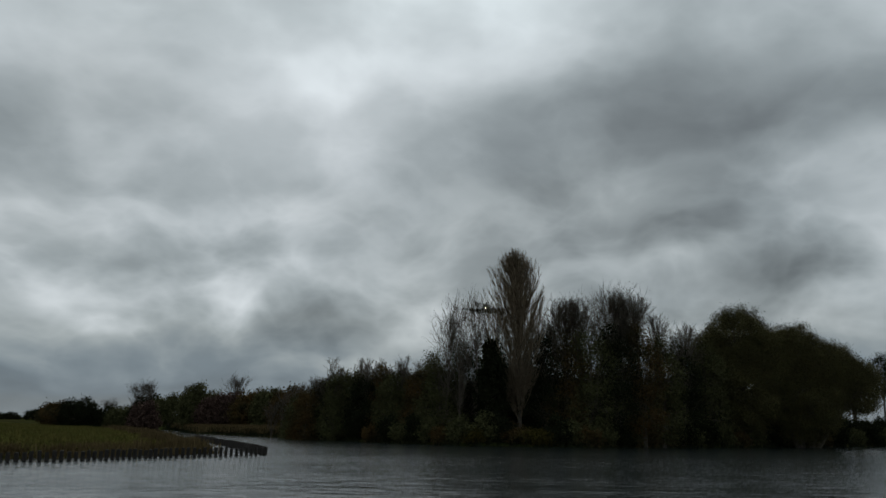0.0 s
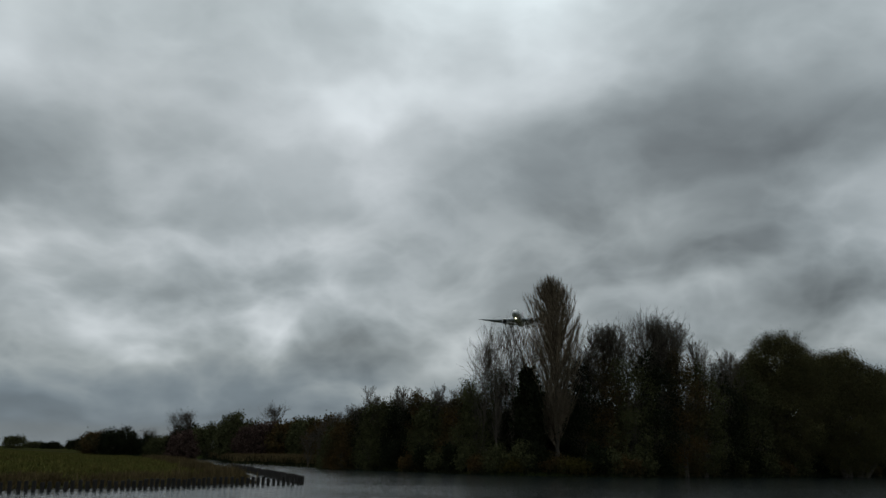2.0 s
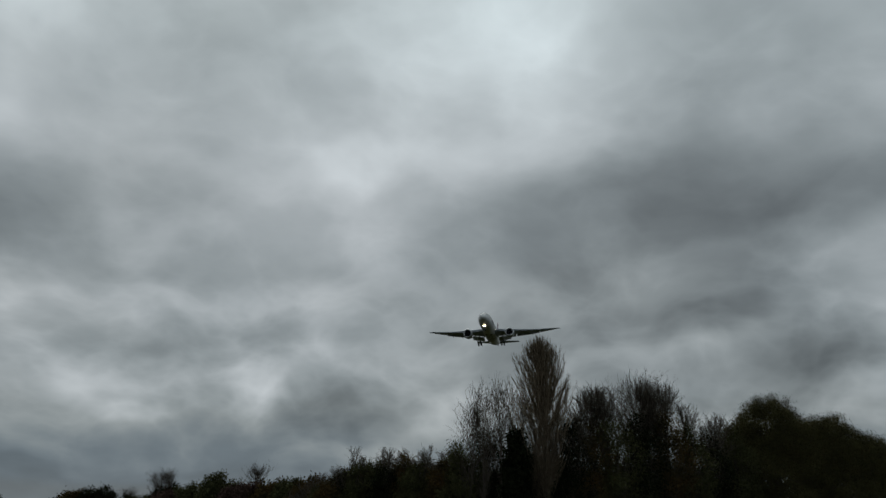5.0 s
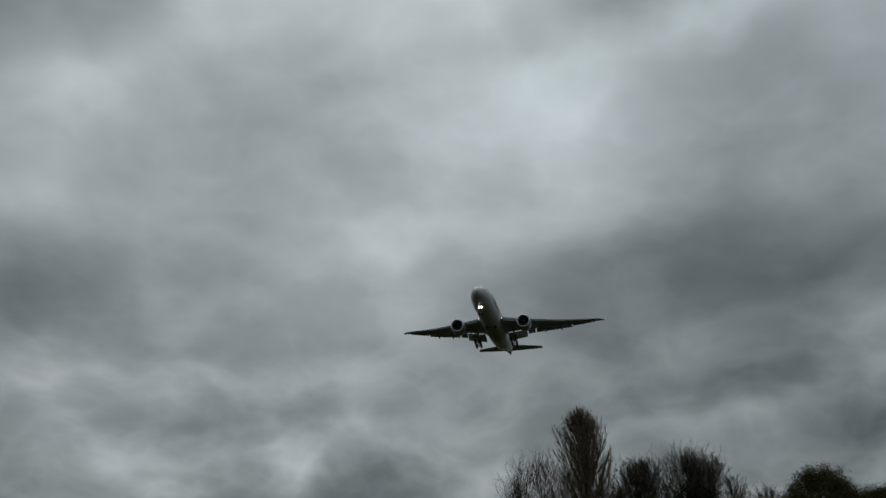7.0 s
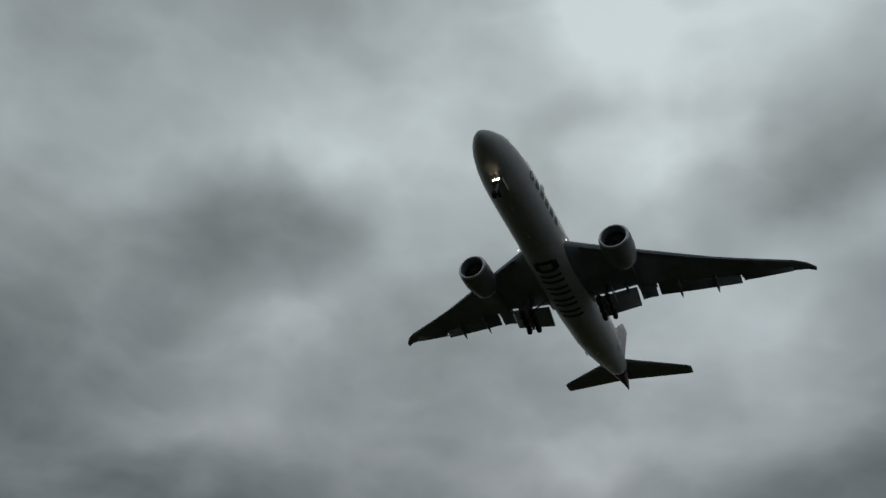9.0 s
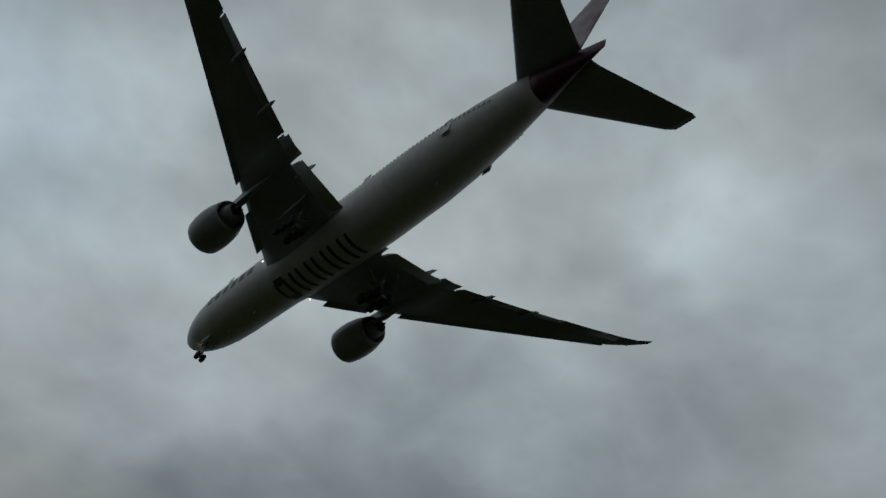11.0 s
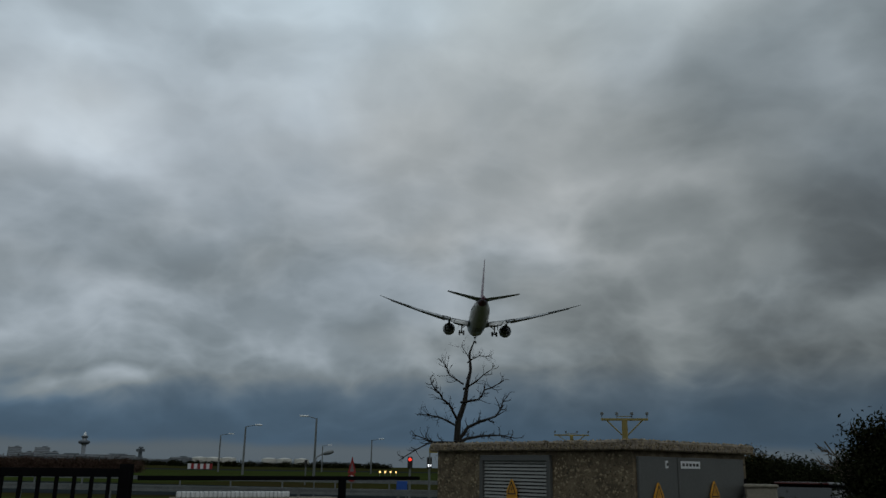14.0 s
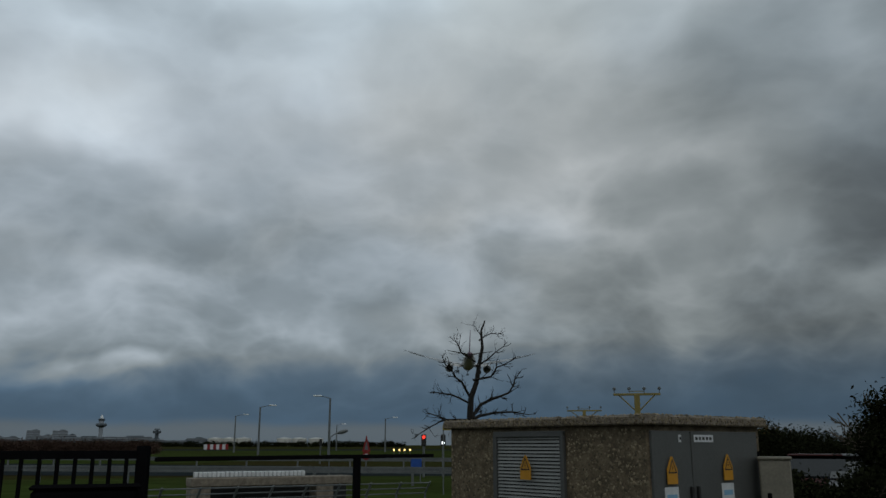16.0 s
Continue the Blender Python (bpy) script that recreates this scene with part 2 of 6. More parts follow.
def material(name, color, rough=0.6, metal=0.0, vary=0.25, scale=4.0, fine=40.0, bump=0.0, second=None, spec=0.4, random_tint=0.0):
    """A procedural surface: base colour broken up at two scales, with fine relief."""
    m = bpy.data.materials.new(name)
    m.use_nodes = True
    nt = m.node_tree
    N, L = nt.nodes.new, nt.links.new
    bsdf = nt.nodes["Principled BSDF"]
    co = N("ShaderNodeTexCoord").outputs["Object"]

    def noise_tex(s, d):
        n = N("ShaderNodeTexNoise")
        n.inputs["Scale"].default_value, n.inputs["Detail"].default_value = s, d
        L(co, n.inputs["Vector"])
        return n.outputs["Fac"]

    a, b = noise_tex(scale, 4.0), noise_tex(fine, 3.0)
    mix = N("ShaderNodeMix")
    mix.data_type = "RGBA"
    c2 = second or tuple(c * (1 - vary) for c in color)
    mix.inputs[6].default_value = (*color, 1)
    mix.inputs[7].default_value = (*c2, 1)
    r = N("ShaderNodeMapRange")
    r.inputs[1].default_value, r.inputs[2].default_value = 0.35, 0.65
    L(a, r.inputs[0])
    L(r.outputs[0], mix.inputs[0])
    hsv = N("ShaderNodeHueSaturation")
    L(mix.outputs[2], hsv.inputs["Color"])
    val = N("ShaderNodeMapRange")
    val.inputs[1].default_value, val.inputs[2].default_value = 0.3, 0.7
    val.inputs[3].default_value, val.inputs[4].default_value = 1 - vary * 0.6, 1 + vary * 0.6
    L(b, val.inputs[0])
    out = val.outputs[0]
    if random_tint:
        info = N("ShaderNodeNewGeometry")
        rr = N("ShaderNodeMapRange")
        rr.inputs[3].default_value, rr.inputs[4].default_value = 1 - random_tint, 1 + random_tint
        L(info.outputs["Random Per Island"], rr.inputs[0])
        mul = N("ShaderNodeMath")
        mul.operation = "MULTIPLY"
        L(out, mul.inputs[0])
        L(rr.outputs[0], mul.inputs[1])
        out = mul.outputs[0]
    L(out, hsv.inputs["Value"])
    L(hsv.outputs[0], bsdf.inputs["Base Color"])
    bsdf.inputs["Roughness"].default_value = rough
    bsdf.inputs["Metallic"].default_value = metal
    bsdf.inputs["Specular IOR Level"].default_value = spec
    if bump:
        bn = N("ShaderNodeBump")
        bn.inputs["Strength"].default_value, bn.inputs["Distance"].default_value = min(1, bump * 10), bump
        L(b, bn.inputs["Height"])
        L(bn.outputs[0], bsdf.inputs["Normal"])
    return m


def glow(name, color, strength):
    m = bpy.data.materials.new(name)
    m.use_nodes = True
    b = m.node_tree.nodes["Principled BSDF"]
    b.inputs["Base Color"].default_value = (*color, 1)
    b.inputs["Emission Color"].default_value = (*color, 1)
    b.inputs["Emission Strength"].default_value = strength
    return m


def water_material():
    m = bpy.data.materials.new("canal_water")
    m.use_nodes = True
    nt = m.node_tree
    N, L = nt.nodes.new, nt.links.new
    b = nt.nodes["Principled BSDF"]
    b.inputs["Base Color"].default_value = (0.012, 0.016, 0.015, 1)
    b.inputs["Roughness"].default_value = 0.15
    b.inputs["IOR"].default_value = 1.33
    co = N("ShaderNodeTexCoord").outputs["Object"]
    mp = N("ShaderNodeMapping")
    mp.inputs["Scale"].default_value = (0.6, 1.0, 1.0)
    L(co, mp.inputs[0])
    h = None
    for s, d, k in ((0.12, 2.0, 0.5), (0.9, 4.0, 0.5), (3.0, 2.0, 0.09)):
        n = N("ShaderNodeTexNoise")
        n.inputs["Scale"].default_value, n.inputs["Detail"].default_value = s, d
        n.inputs["Distortion"].default_value = 0.4
        L(mp.outputs[0], n.inputs["Vector"])
        mm = N("ShaderNodeMath")
        mm.operation = "MULTIPLY_ADD"
        L(n.outputs["Fac"], mm.inputs[0])
        mm.inputs[1].default_value = k
        if h is None:
            mm.inputs[2].default_value = 0.0
        else:
            L(h, mm.inputs[2])
        h = mm.outputs[0]
    bn = N("ShaderNodeBump")
    bn.inputs["Strength"].default_value, bn.inputs["Distance"].default_value = 1.0, 0.42
    L(h, bn.inputs["Height"])
    # wind patches: smooth stretches between rippled ones
    wind = N("ShaderNodeTexNoise")
    wind.inputs["Scale"].default_value, wind.inputs["Detail"].default_value = 0.07, 4.0
    wp = N("ShaderNodeMapping")
    wp.inputs["Scale"].default_value = (0.5, 1.6, 1.0)
    L(co, wp.inputs[0])
    L(wp.outputs[0], wind.inputs["Vector"])
    wr = N("ShaderNodeMapRange")
    wr.inputs[1].default_value, wr.inputs[2].default_value, wr.inputs[3].default_value, wr.inputs[4].default_value = 0.40, 0.60, 0.55, 1.0
    L(wind.outputs["Fac"], wr.inputs[0])
    L(wr.outputs[0], bn.inputs["Strength"])
    L(bn.outputs[0], b.inputs["Normal"])
    return m


HULL = material("hull_paint", (0.60, 0.60, 0.585), 0.35, 0, 0.10, 0.25, 1.5)
WING_GREY = material("wing_grey_paint", (0.31, 0.335, 0.365), 0.45, 0, 0.15, 0.4, 3.0)
FLAP_GREY = material("flap_pale_paint", (0.52, 0.53, 0.54), 0.45, 0, 0.12, 0.5, 3.0)
MAROON = material("maroon_paint", (0.085, 0.012, 0.035), 0.4, 0, 0.15, 0.5, 3.0)
LILAC = material("pale_tail_paint", (0.46, 0.40, 0.43), 0.4, 0, 0.15, 0.3, 2.0, second=(0.16, 0.06, 0.10))
NACELLE = material("nacelle_paint", (0.33, 0.335, 0.34), 0.35, 0, 0.12, 0.6, 4.0)
STEEL = material("bright_metal_lip", (0.55, 0.55, 0.56), 0.3, 0.9, 0.1, 2.0, 9.0)
DARK = material("dark_parts_and_shade", (0.02, 0.02, 0.022), 0.6, 0, 0.2, 2.0, 9.0)
RUBBER = material("tyre_rubber", (0.018, 0.018, 0.018), 0.8, 0, 0.2, 3.0, 12.0)
GEAR_METAL = material("gear_metal", (0.28, 0.28, 0.28), 0.5, 0.3, 0.2, 3.0, 12.0)
GLASS_DARK = material("cockpit_glass", (0.015, 0.017, 0.02), 0.08, 0, 0.1, 3.0, 9.0, spec=0.6)
TITLE = material("dark_title_paint", (0.055, 0.045, 0.055), 0.45, 0, 0.1, 1.0, 4.0)
LAMP = glow("landing_light", (1.0, 0.82, 0.62), 32.0)
ROOT_LAMP = glow("wing_root_lamp", (1.0, 0.86, 0.70), 4.0)
BARK = material("grey_bark", (0.088, 0.074, 0.058), 0.95, 0, 0.35, 3.0, 25.0, random_tint=0.25, spec=0.0)
POPLAR_BARK = material("poplar_bark", (0.165, 0.127, 0.086), 0.95, 0, 0.35, 2.0, 20.0, random_tint=0.35, spec=0.0)
# besides evergreens, this dark leaf colour carries the shade low in the wood
LEAF_DARK = material("evergreen_and_shade_leaf", (0.019, 0.022, 0.011), 0.7, 0, 0.4, 0.4, 3.0, random_tint=0.25, spec=0.0)
LEAF_WILLOW = material("willow_leaf", (0.078, 0.070, 0.030), 0.7, 0, 0.35, 0.3, 3.0, random_tint=0.25, spec=0.0)
LEAF_AUTUMN = material("autumn_leaf", (0.085, 0.052, 0.020), 0.7, 0, 0.4, 0.4, 3.0, random_tint=0.25, second=(0.036, 0.033, 0.016), spec=0.0)
LEAF_GREEN = material("shrub_leaf", (0.072, 0.072, 0.032), 0.7, 0, 0.4, 0.4, 3.0, random_tint=0.25, spec=0.0)
LEAF_YELLOW = material("yellow_shrub_leaf", (0.070, 0.058, 0.016), 0.7, 0, 0.4, 0.4, 3.0, random_tint=0.25, spec=0.0)
HEDGE_BROWN = material("bare_brown_hedge", (0.080, 0.052, 0.042), 0.9, 0, 0.4, 0.4, 3.0, random_tint=0.5, spec=0.0)
REED = material("dry_reed", (0.105, 0.076, 0.036), 0.9, 0, 0.4, 0.5, 4.0, random_tint=0.4, spec=0.0)
GRASS_BLADE = material("grass_blade", (0.074, 0.078, 0.020), 0.9, 0, 0.4, 0.15, 2.0, random_tint=0.4, second=(0.10, 0.082, 0.026), spec=0.0)
EARTH = material("meadow_ground", (0.028, 0.036, 0.010), 1.0, 0, 0.4, 0.05, 1.2, 0.02, second=(0.034, 0.028, 0.012), spec=0.0)
POST_WOOD = material("wet_post_wood", (0.022, 0.018, 0.014), 0.95, 0, 0.4, 2.0, 12.0, 0.01)
WATER_MAT = water_material()

# ---- mesh tools ----


def mesh_object(name, verts, faces, mat, parent=None, label="", smooth=False):
    me = bpy.data.meshes.new(name)
    me.from_pydata(verts, [], faces)
    me.update()
    if smooth:
        me.polygons.foreach_set("use_smooth", [True] * len(me.polygons))
    for m in (mat if isinstance(mat, (list, tuple)) else (mat,)):
        me.materials.append(m)
    ob = new(name, me)
    if parent:
        ob.parent = parent
    if label:
        ob["label"] = label
    return ob


def part(name, bm, mat, parent=None, label="", smooth=False):
    me = bpy.data.meshes.new(name)
    bmesh.ops.recalc_face_normals(bm, faces=bm.faces)
    bm.to_mesh(me)
    bm.free()
    if smooth:
        me.polygons.foreach_set("use_smooth", [True] * len(me.polygons))
    for m in (mat if isinstance(mat, (list, tuple)) else (mat,)):
        me.materials.append(m)
    ob = new(name, me)
    if parent:
        ob.parent = parent
    if label:
        ob["label"] = label
    return ob


def box(bm, c, s, m=None, bevel=0.0):
    """A box of size s round c, bevelled, turned by m."""
    r = bmesh.ops.create_cube(bm, size=1.0)
    vs = r["verts"]
    bmesh.ops.scale(bm, vec=s, verts=vs)
    if bevel:
        es = list({e for v in vs for e in v.link_edges})
        out = bmesh.ops.bevel(bm, geom=es, offset=bevel, segments=1, affect="EDGES", profile=0.5)
        vs = list({v for f in out["faces"] for v in f.verts} | {v for v in vs if v.is_valid})
    if m is not None:
        bmesh.ops.transform(bm, matrix=m, verts=vs)
    bmesh.ops.translate(bm, vec=c, verts=vs)
    return vs


def rod(bm, a, b, r0, r1=None, sides=8):
    """A tapered rod from a to b."""
    a, b = Vector(a), Vector(b)
    d = b - a
    m = Matrix.Translation((a + b) / 2) @ d.to_track_quat("Z", "Y").to_matrix().to_4x4()
    return bmesh.ops.create_cone(bm, cap_ends=True, segments=sides, radius1=r0, radius2=r0 if r1 is None else r1, depth=d.length, matrix=m)["verts"]


def loft(rings, cap=True):
    """Verts and faces through rings of equal count."""
    n = len(rings[0])
    verts = [tuple(p) for r in rings for p in r]
    faces = []
    for i in range(len(rings) - 1):
        for j in range(n):
            k = (j + 1) % n
            faces.append((i * n + j, i * n + k, (i + 1) * n + k, (i + 1) * n + j))
    if cap:
        faces.append(tuple(range(n - 1, -1, -1)))
        faces.append(tuple((len(rings) - 1) * n + j for j in range(n)))
    return verts, faces


def loft_bm(rings, cap=True):
    v, f = loft(rings, cap)
    bm = bmesh.new()
    vs = [bm.verts.new(p) for p in v]
    for q in f:
        bm.faces.new([vs[i] for i in q])
    return bm


def lathe(profile, axis_at, seg=32, cap=False):
    """Rings round the x axis through axis_at, from (x, radius) pairs."""
    cx, cy, cz = axis_at
    return loft_bm([[(cx + x, cy + r * math.cos(a), cz + r * math.sin(a)) for a in (2 * math.pi * i / seg for i in range(seg))] for x, r in profile], cap)

# ---- the airliner: x forward, y to its left, z up, from its nose ----
BODY = ((0, -0.32, 0.03, 0.03), (0.25, -0.32, 0.55, 0.5), (0.9, -0.26, 1.15, 1.05), (2.0, -0.10, 1.75, 1.7), (3.5, 0.06, 2.28, 2.3), (5.5, 0.16, 2.72, 2.75), (8, 0.19, 3.0, 3.02), (11, 0.2, 3.1, 3.1),
        (40.5, 0.2, 3.1, 3.1), (44, 0.36, 3.05, 3.0), (48, 0.75, 2.82, 2.7), (52, 1.27, 2.38, 2.28), (56, 1.8, 1.8, 1.75), (59.5, 2.05, 1.15, 1.3), (62, 2.1, 0.58, 1.0), (63.6, 2.0, 0.22, 0.8), (64.3, 1.95, 0.06, 0.6))


def body_at(s):
    for a, b in zip(BODY, BODY[1:]):
        if a[0] <= s <= b[0]:
            t = (s - a[0]) / (b[0] - a[0])
            return [a[i] + (b[i] - a[i]) * t for i in range(1, 4)]
    return list(BODY[-1][1:])


def body_ring(s, seg=40, grow=0.0):
    zc, ry, rz = body_at(s)
    return [(-s, (ry + grow) * math.sin(2 * math.pi * i / seg), zc - (rz + grow) * math.cos(2 * math.pi * i / seg)) for i in range(seg)]


def body_shell(s0, s1, steps):
    cuts = sorted({s0, s1, *[r[0] for r in BODY if s0 < r[0] < s1], *[s0 + (s1 - s0) * i / steps for i in range(steps + 1)]})
    return loft_bm([body_ring(s) for s in cuts])


def foil(le, chord, thick, twist=0.0, n=9, up=(0, 0, 1)):
    """An aerofoil ring: le is (s, y, z) of its nose; up is the way of its thickness."""
    pts = []
    up = Vector(up)
    for side in (1, -1):
        for i in range(n):
            u = 0.5 - 0.5 * math.cos(math.pi * i / (n - 1))
            if side < 0:
                u = 1 - u
                if i in (0, n - 1):
                    continue
            t = thick * chord * (2.97 * math.sqrt(u) - 1.26 * u - 3.516 * u * u + 2.843 * u ** 3 - 1.036 * u ** 4) * 0.5 * (1.15 if side > 0 else 0.85)
            p = Vector((-le[0] - u * chord * math.cos(twist), le[1], le[2] - u * chord * math.sin(twist))) + up * side * t
            pts.append(p)
    return pts


def mirror_y(bm):
    for v in bm.verts:
        v.co.y = -v.co.y
    return bm


WING = ((0.0, 19.3, 35.0, 0.13), (3.1, 21.4, 35.0, 0.13), (10.3, 26.6, 35.6, 0.115), (20.0, 34.0, 39.3, 0.10), (29.6, 40.75, 43.1, 0.10), (31.2, 42.3, 43.9, 0.11), (32.4, 44.1, 45.0, 0.14))


def wing_z(y):
    return -1.15 + 0.105 * y + 0.0022 * y * y


def wing_cut(y):
    for a, b in zip(WING, WING[1:]):
        if a[0] <= y <= b[0]:
            t = (y - a[0]) / (b[0] - a[0])
            return [a[i] + (b[i] - a[i]) * t for i in range(1, 4)]


def flap_cut(y):
    """How far the fixed wing is cut back in front of the flaps."""
    if 3.3 < y < 9.35:
        return 1.3
    if 11.8 < y < 22.7:
        return 0.95 - 0.032 * (y - 11.8)
    return 0.0


def wing_bm(sign):
    rings = []
    for y in (0.0, 3.29, 3.31, 6.5, 9.34, 9.36, 10.3, 11.79, 11.81, 13.5, 17.0, 20.0, 22.69, 22.71, 25.0, 29.6, 30.5, 31.2, 32.0, 32.4):
        le, te, th = wing_cut(y)
        te -= flap_cut(y)
        rings.append(foil((le, y, wing_z(y)), te - le, th * (1.15 if y < 12 else 1.35), radians(1.5)))
    bm = loft_bm(rings)
    return bm if sign > 0 else mirror_y(bm)


def flap_bm(sign, y0, y1, c0, c1, drop, angle, back=0.3):
    rings = []
    for i in range(3):
        y = y0 + (y1 - y0) * i / 2
        le, te, th = wing_cut(y)
        c = c0 + (c1 - c0) * i / 2
        rings.append(foil((te - flap_cut(y) + back, y, wing_z(y) - drop - (te - le) * 0.03), c, 0.14, radians(angle)))
    bm = loft_bm(rings)
    return bm if sign > 0 else mirror_y(bm)


def slat_bm(sign, y0, y1):
    rings = []
    for i in range(4):
        y = y0 + (y1 - y0) * i / 3
        le, te, th = wing_cut(y)
        c = 0.11 * (te - le) + 0.25
        rings.append(foil((le - 0.12 * c, y, wing_z(y) - 0.46 * c), c * 0.85, 0.18, radians(-16)))
    bm = loft_bm(rings)
    return bm if sign > 0 else mirror_y(bm)


def flat_foil_bm(rows, sign=1, vertical=False):
    rings = []
    for y, s0, s1, z, th in rows:
        if vertical:
            rings.append(foil((s0, 0, z), s1 - s0, th, 0, up=(0, 1, 0)))
        else:
            rings.append(foil((s0, y, z), s1 - s0, th))
    bm = loft_bm(rings)
    return bm if sign > 0 else mirror_y(bm)


def wheel(parent, at, r, w, name="wheel"):
    x, y, z = at
    prof = ((-w / 2, r * 0.55), (-w / 2, r * 0.86), (-w * 0.36, r * 0.97), (0, r), (w * 0.36, r * 0.97), (w / 2, r * 0.86), (w / 2, r * 0.55))
    rings = [[(x + rr * math.cos(a), y + d, z + rr * math.sin(a)) for a in (2 * math.pi * i / 20 for i in range(20))] for d, rr in prof]
    tyre = part(name, loft_bm(rings), RUBBER, parent, smooth=False)
    hub = ((-w * 0.42, 0.06), (-w * 0.42, r * 0.54), (w * 0.42, r * 0.54), (w * 0.42, 0.06))
    rings = [[(x + rr * math.cos(a), y + d, z + rr * math.sin(a)) for a in (2 * math.pi * i / 14 for i in range(14))] for d, rr in hub]
    part("rim", loft_bm(rings), GEAR_METAL, tyre, "grey metal wheel rim")
    return tyre


def main_gear(plane, sign):
    y, s = 5.5 * sign, 31.9
    top, foot = Vector((-s, y, -1.0)), Vector((-s, y, -4.75))
    bm = bmesh.new()
    rod(bm, top, foot, 0.27, 0.2, 12)
    rod(bm, (-s, y * 0.55, -1.4), (-s, y, -3.3), 0.11)
    rod(bm, (-s + 2.2, y, -1.2), (-s, y, -3.5), 0.11)
    rod(bm, (-s - 0.25, y, -2.6), (-s - 0.55, y, -3.6), 0.07)
    rod(bm, (-s - 0.55, y, -3.6), (-s - 0.2, y, -4.5), 0.07)
    gear = part("main_gear", bm, GEAR_METAL, plane, "grey main landing gear leg, lowered")
    bm = bmesh.new()
    tilt = radians(13)
    ends = []
    for k in (-1.47, 0.0, 1.47):
        c = foot + Vector((k * math.cos(tilt), 0, k * math.sin(tilt)))
        ends.append(c)
        rod(bm, c + Vector((0, -0.9, 0)), c + Vector((0, 0.9, 0)), 0.09)
    rod(bm, ends[0], ends[-1], 0.17)
    part("bogie_beam", bm, GEAR_METAL, gear)
    for c in ends:
        for d in (-0.7, 0.7):
            wheel(gear, c + Vector((0, d, 0)), 0.67, 0.5)
    bm = bmesh.new()
    box(bm, (-s, y + 1.0 * sign, -2.3), (2.6, 0.07, 2.3), pose(0, 0, 0, 10 * sign), 0.02)
    part("gear_door", bm, WING_GREY, gear, "grey main gear door hanging open")


def nose_gear(plane):
    s = 5.9
    bm = bmesh.new()
    rod(bm, (-s, 0, -1.6), (-s - 0.1, 0, -4.85), 0.17, 0.12, 12)
    rod(bm, (-s + 1.4, 0, -1.9), (-s, 0, -3.4), 0.08)
    rod(bm, (-s, -0.55, -4.85), (-s, 0.55, -4.85), 0.08)
    gear = part("nose_gear", bm, GEAR_METAL, plane, "grey nose landing gear leg, lowered")
    for d in (-0.36, 0.36):
        wheel(gear, Vector((-s - 0.1, d, -4.85)), 0.53, 0.4)
    for d in (-0.55, 0.55):
        bm = bmesh.new()
        box(bm, (-s - 0.8, d * 1.25, -2.75), (1.9, 0.05, 0.95), pose(0, 0, 0, 8 if d > 0 else -8), 0.02)
        part("nose_gear_door", bm, HULL, gear)
    for d in (-0.27, 0.27):
        bm = lathe(((0.10, 0.002), (0.12, 0.20), (0.46, 0.235), (0.46, 0.215), (0.16, 0.18), (0.15, 0.002)), (-s, d, -3.05), 18)
        can = part("landing_light", bm, STEEL, gear, "landing light in a deep metal housing")
        bm = bmesh.new()
        rod(bm, (-s + 0.165, d, -3.05), (-s + 0.18, d, -3.05), 0.175, 0.17, 14)
        part("lens", bm, LAMP, can, "bright white lens, switched on")


def engine(plane, sign):
    at = (-20.5, 9.75 * sign, -2.4)
    prof = ((0.0, 1.66), (0.03, 1.76), (-0.06, 1.88), (-0.3, 2.0), (-1.2, 2.1), (-2.4, 2.1), (-3.6, 1.98), (-4.8, 1.68), (-5.25, 1.55), (-5.2, 1.46), (-3.5, 1.5), (-0.8, 1.56), (-0.05, 1.60), (0.0, 1.66))
    pod = part("engine", lathe(prof, at, 40), NACELLE, plane, "grey turbofan nacelle with a dark intake", True)
    part("intake_lip", lathe(((-0.22, 1.995), (-0.05, 1.90), (0.06, 1.77), (0.02, 1.65), (-0.15, 1.57), (-0.22, 1.66), (-0.22, 1.995)), at, 40), STEEL, pod, "bright metal intake lip", True)
    bm = lathe(((-1.25, 0.02), (-1.3, 1.5), (-1.42, 1.5), (-1.42, 0.02)), at, 40)
    part("fan_hub_plate", bm, DARK, pod, "dark fan disc")
    spin = part("spinner", lathe(((-0.55, 0.02), (-0.7, 0.18), (-1.0, 0.38), (-1.3, 0.52)), at, 20, True), DARK, pod, smooth=True)
    for k in range(18):
        a = 2 * math.pi * k / 18
        bm = bmesh.new()
        box(bm, (0, 0, 0.98), (0.06, 0.30, 1.02), pose(0, 0, 0, 0, 0, 38))
        bmesh.ops.transform(bm, matrix=Matrix.Translation((at[0] - 1.12, at[1], at[2])) @ Matrix.Rotation(a, 4, "X"), verts=bm.verts)
        part("fan_blade", bm, DARK, pod)
    part("core_cowl", lathe(((-3.6, 1.1), (-5.2, 1.05), (-6.3, 0.72), (-6.25, 0.62), (-4.5, 0.6)), at, 28), GEAR_METAL, pod, "bare metal core cowl", True)
    part("exhaust_cone", lathe(((-5.4, 0.45), (-6.4, 0.34), (-7.2, 0.05)), at, 20, True), DARK, pod, smooth=True)
    rings = []
    for s, zt, zb, w in ((22.6, -0.45, -0.9, 0.10), (24.0, 0.05, -0.9, 0.34), (27.0, 0.0, -1.3, 0.42), (30.0, -0.3, -0.95, 0.22), (31.8, -0.4, -0.7, 0.05)):
        y = 9.75 * sign
        rings.append([(-s, y - w, zt), (-s, y + w, zt), (-s, y + w * 0.8, zb), (-s, y - w * 0.8, zb)])
    part("pylon", loft_bm(rings), WING_GREY, pod)


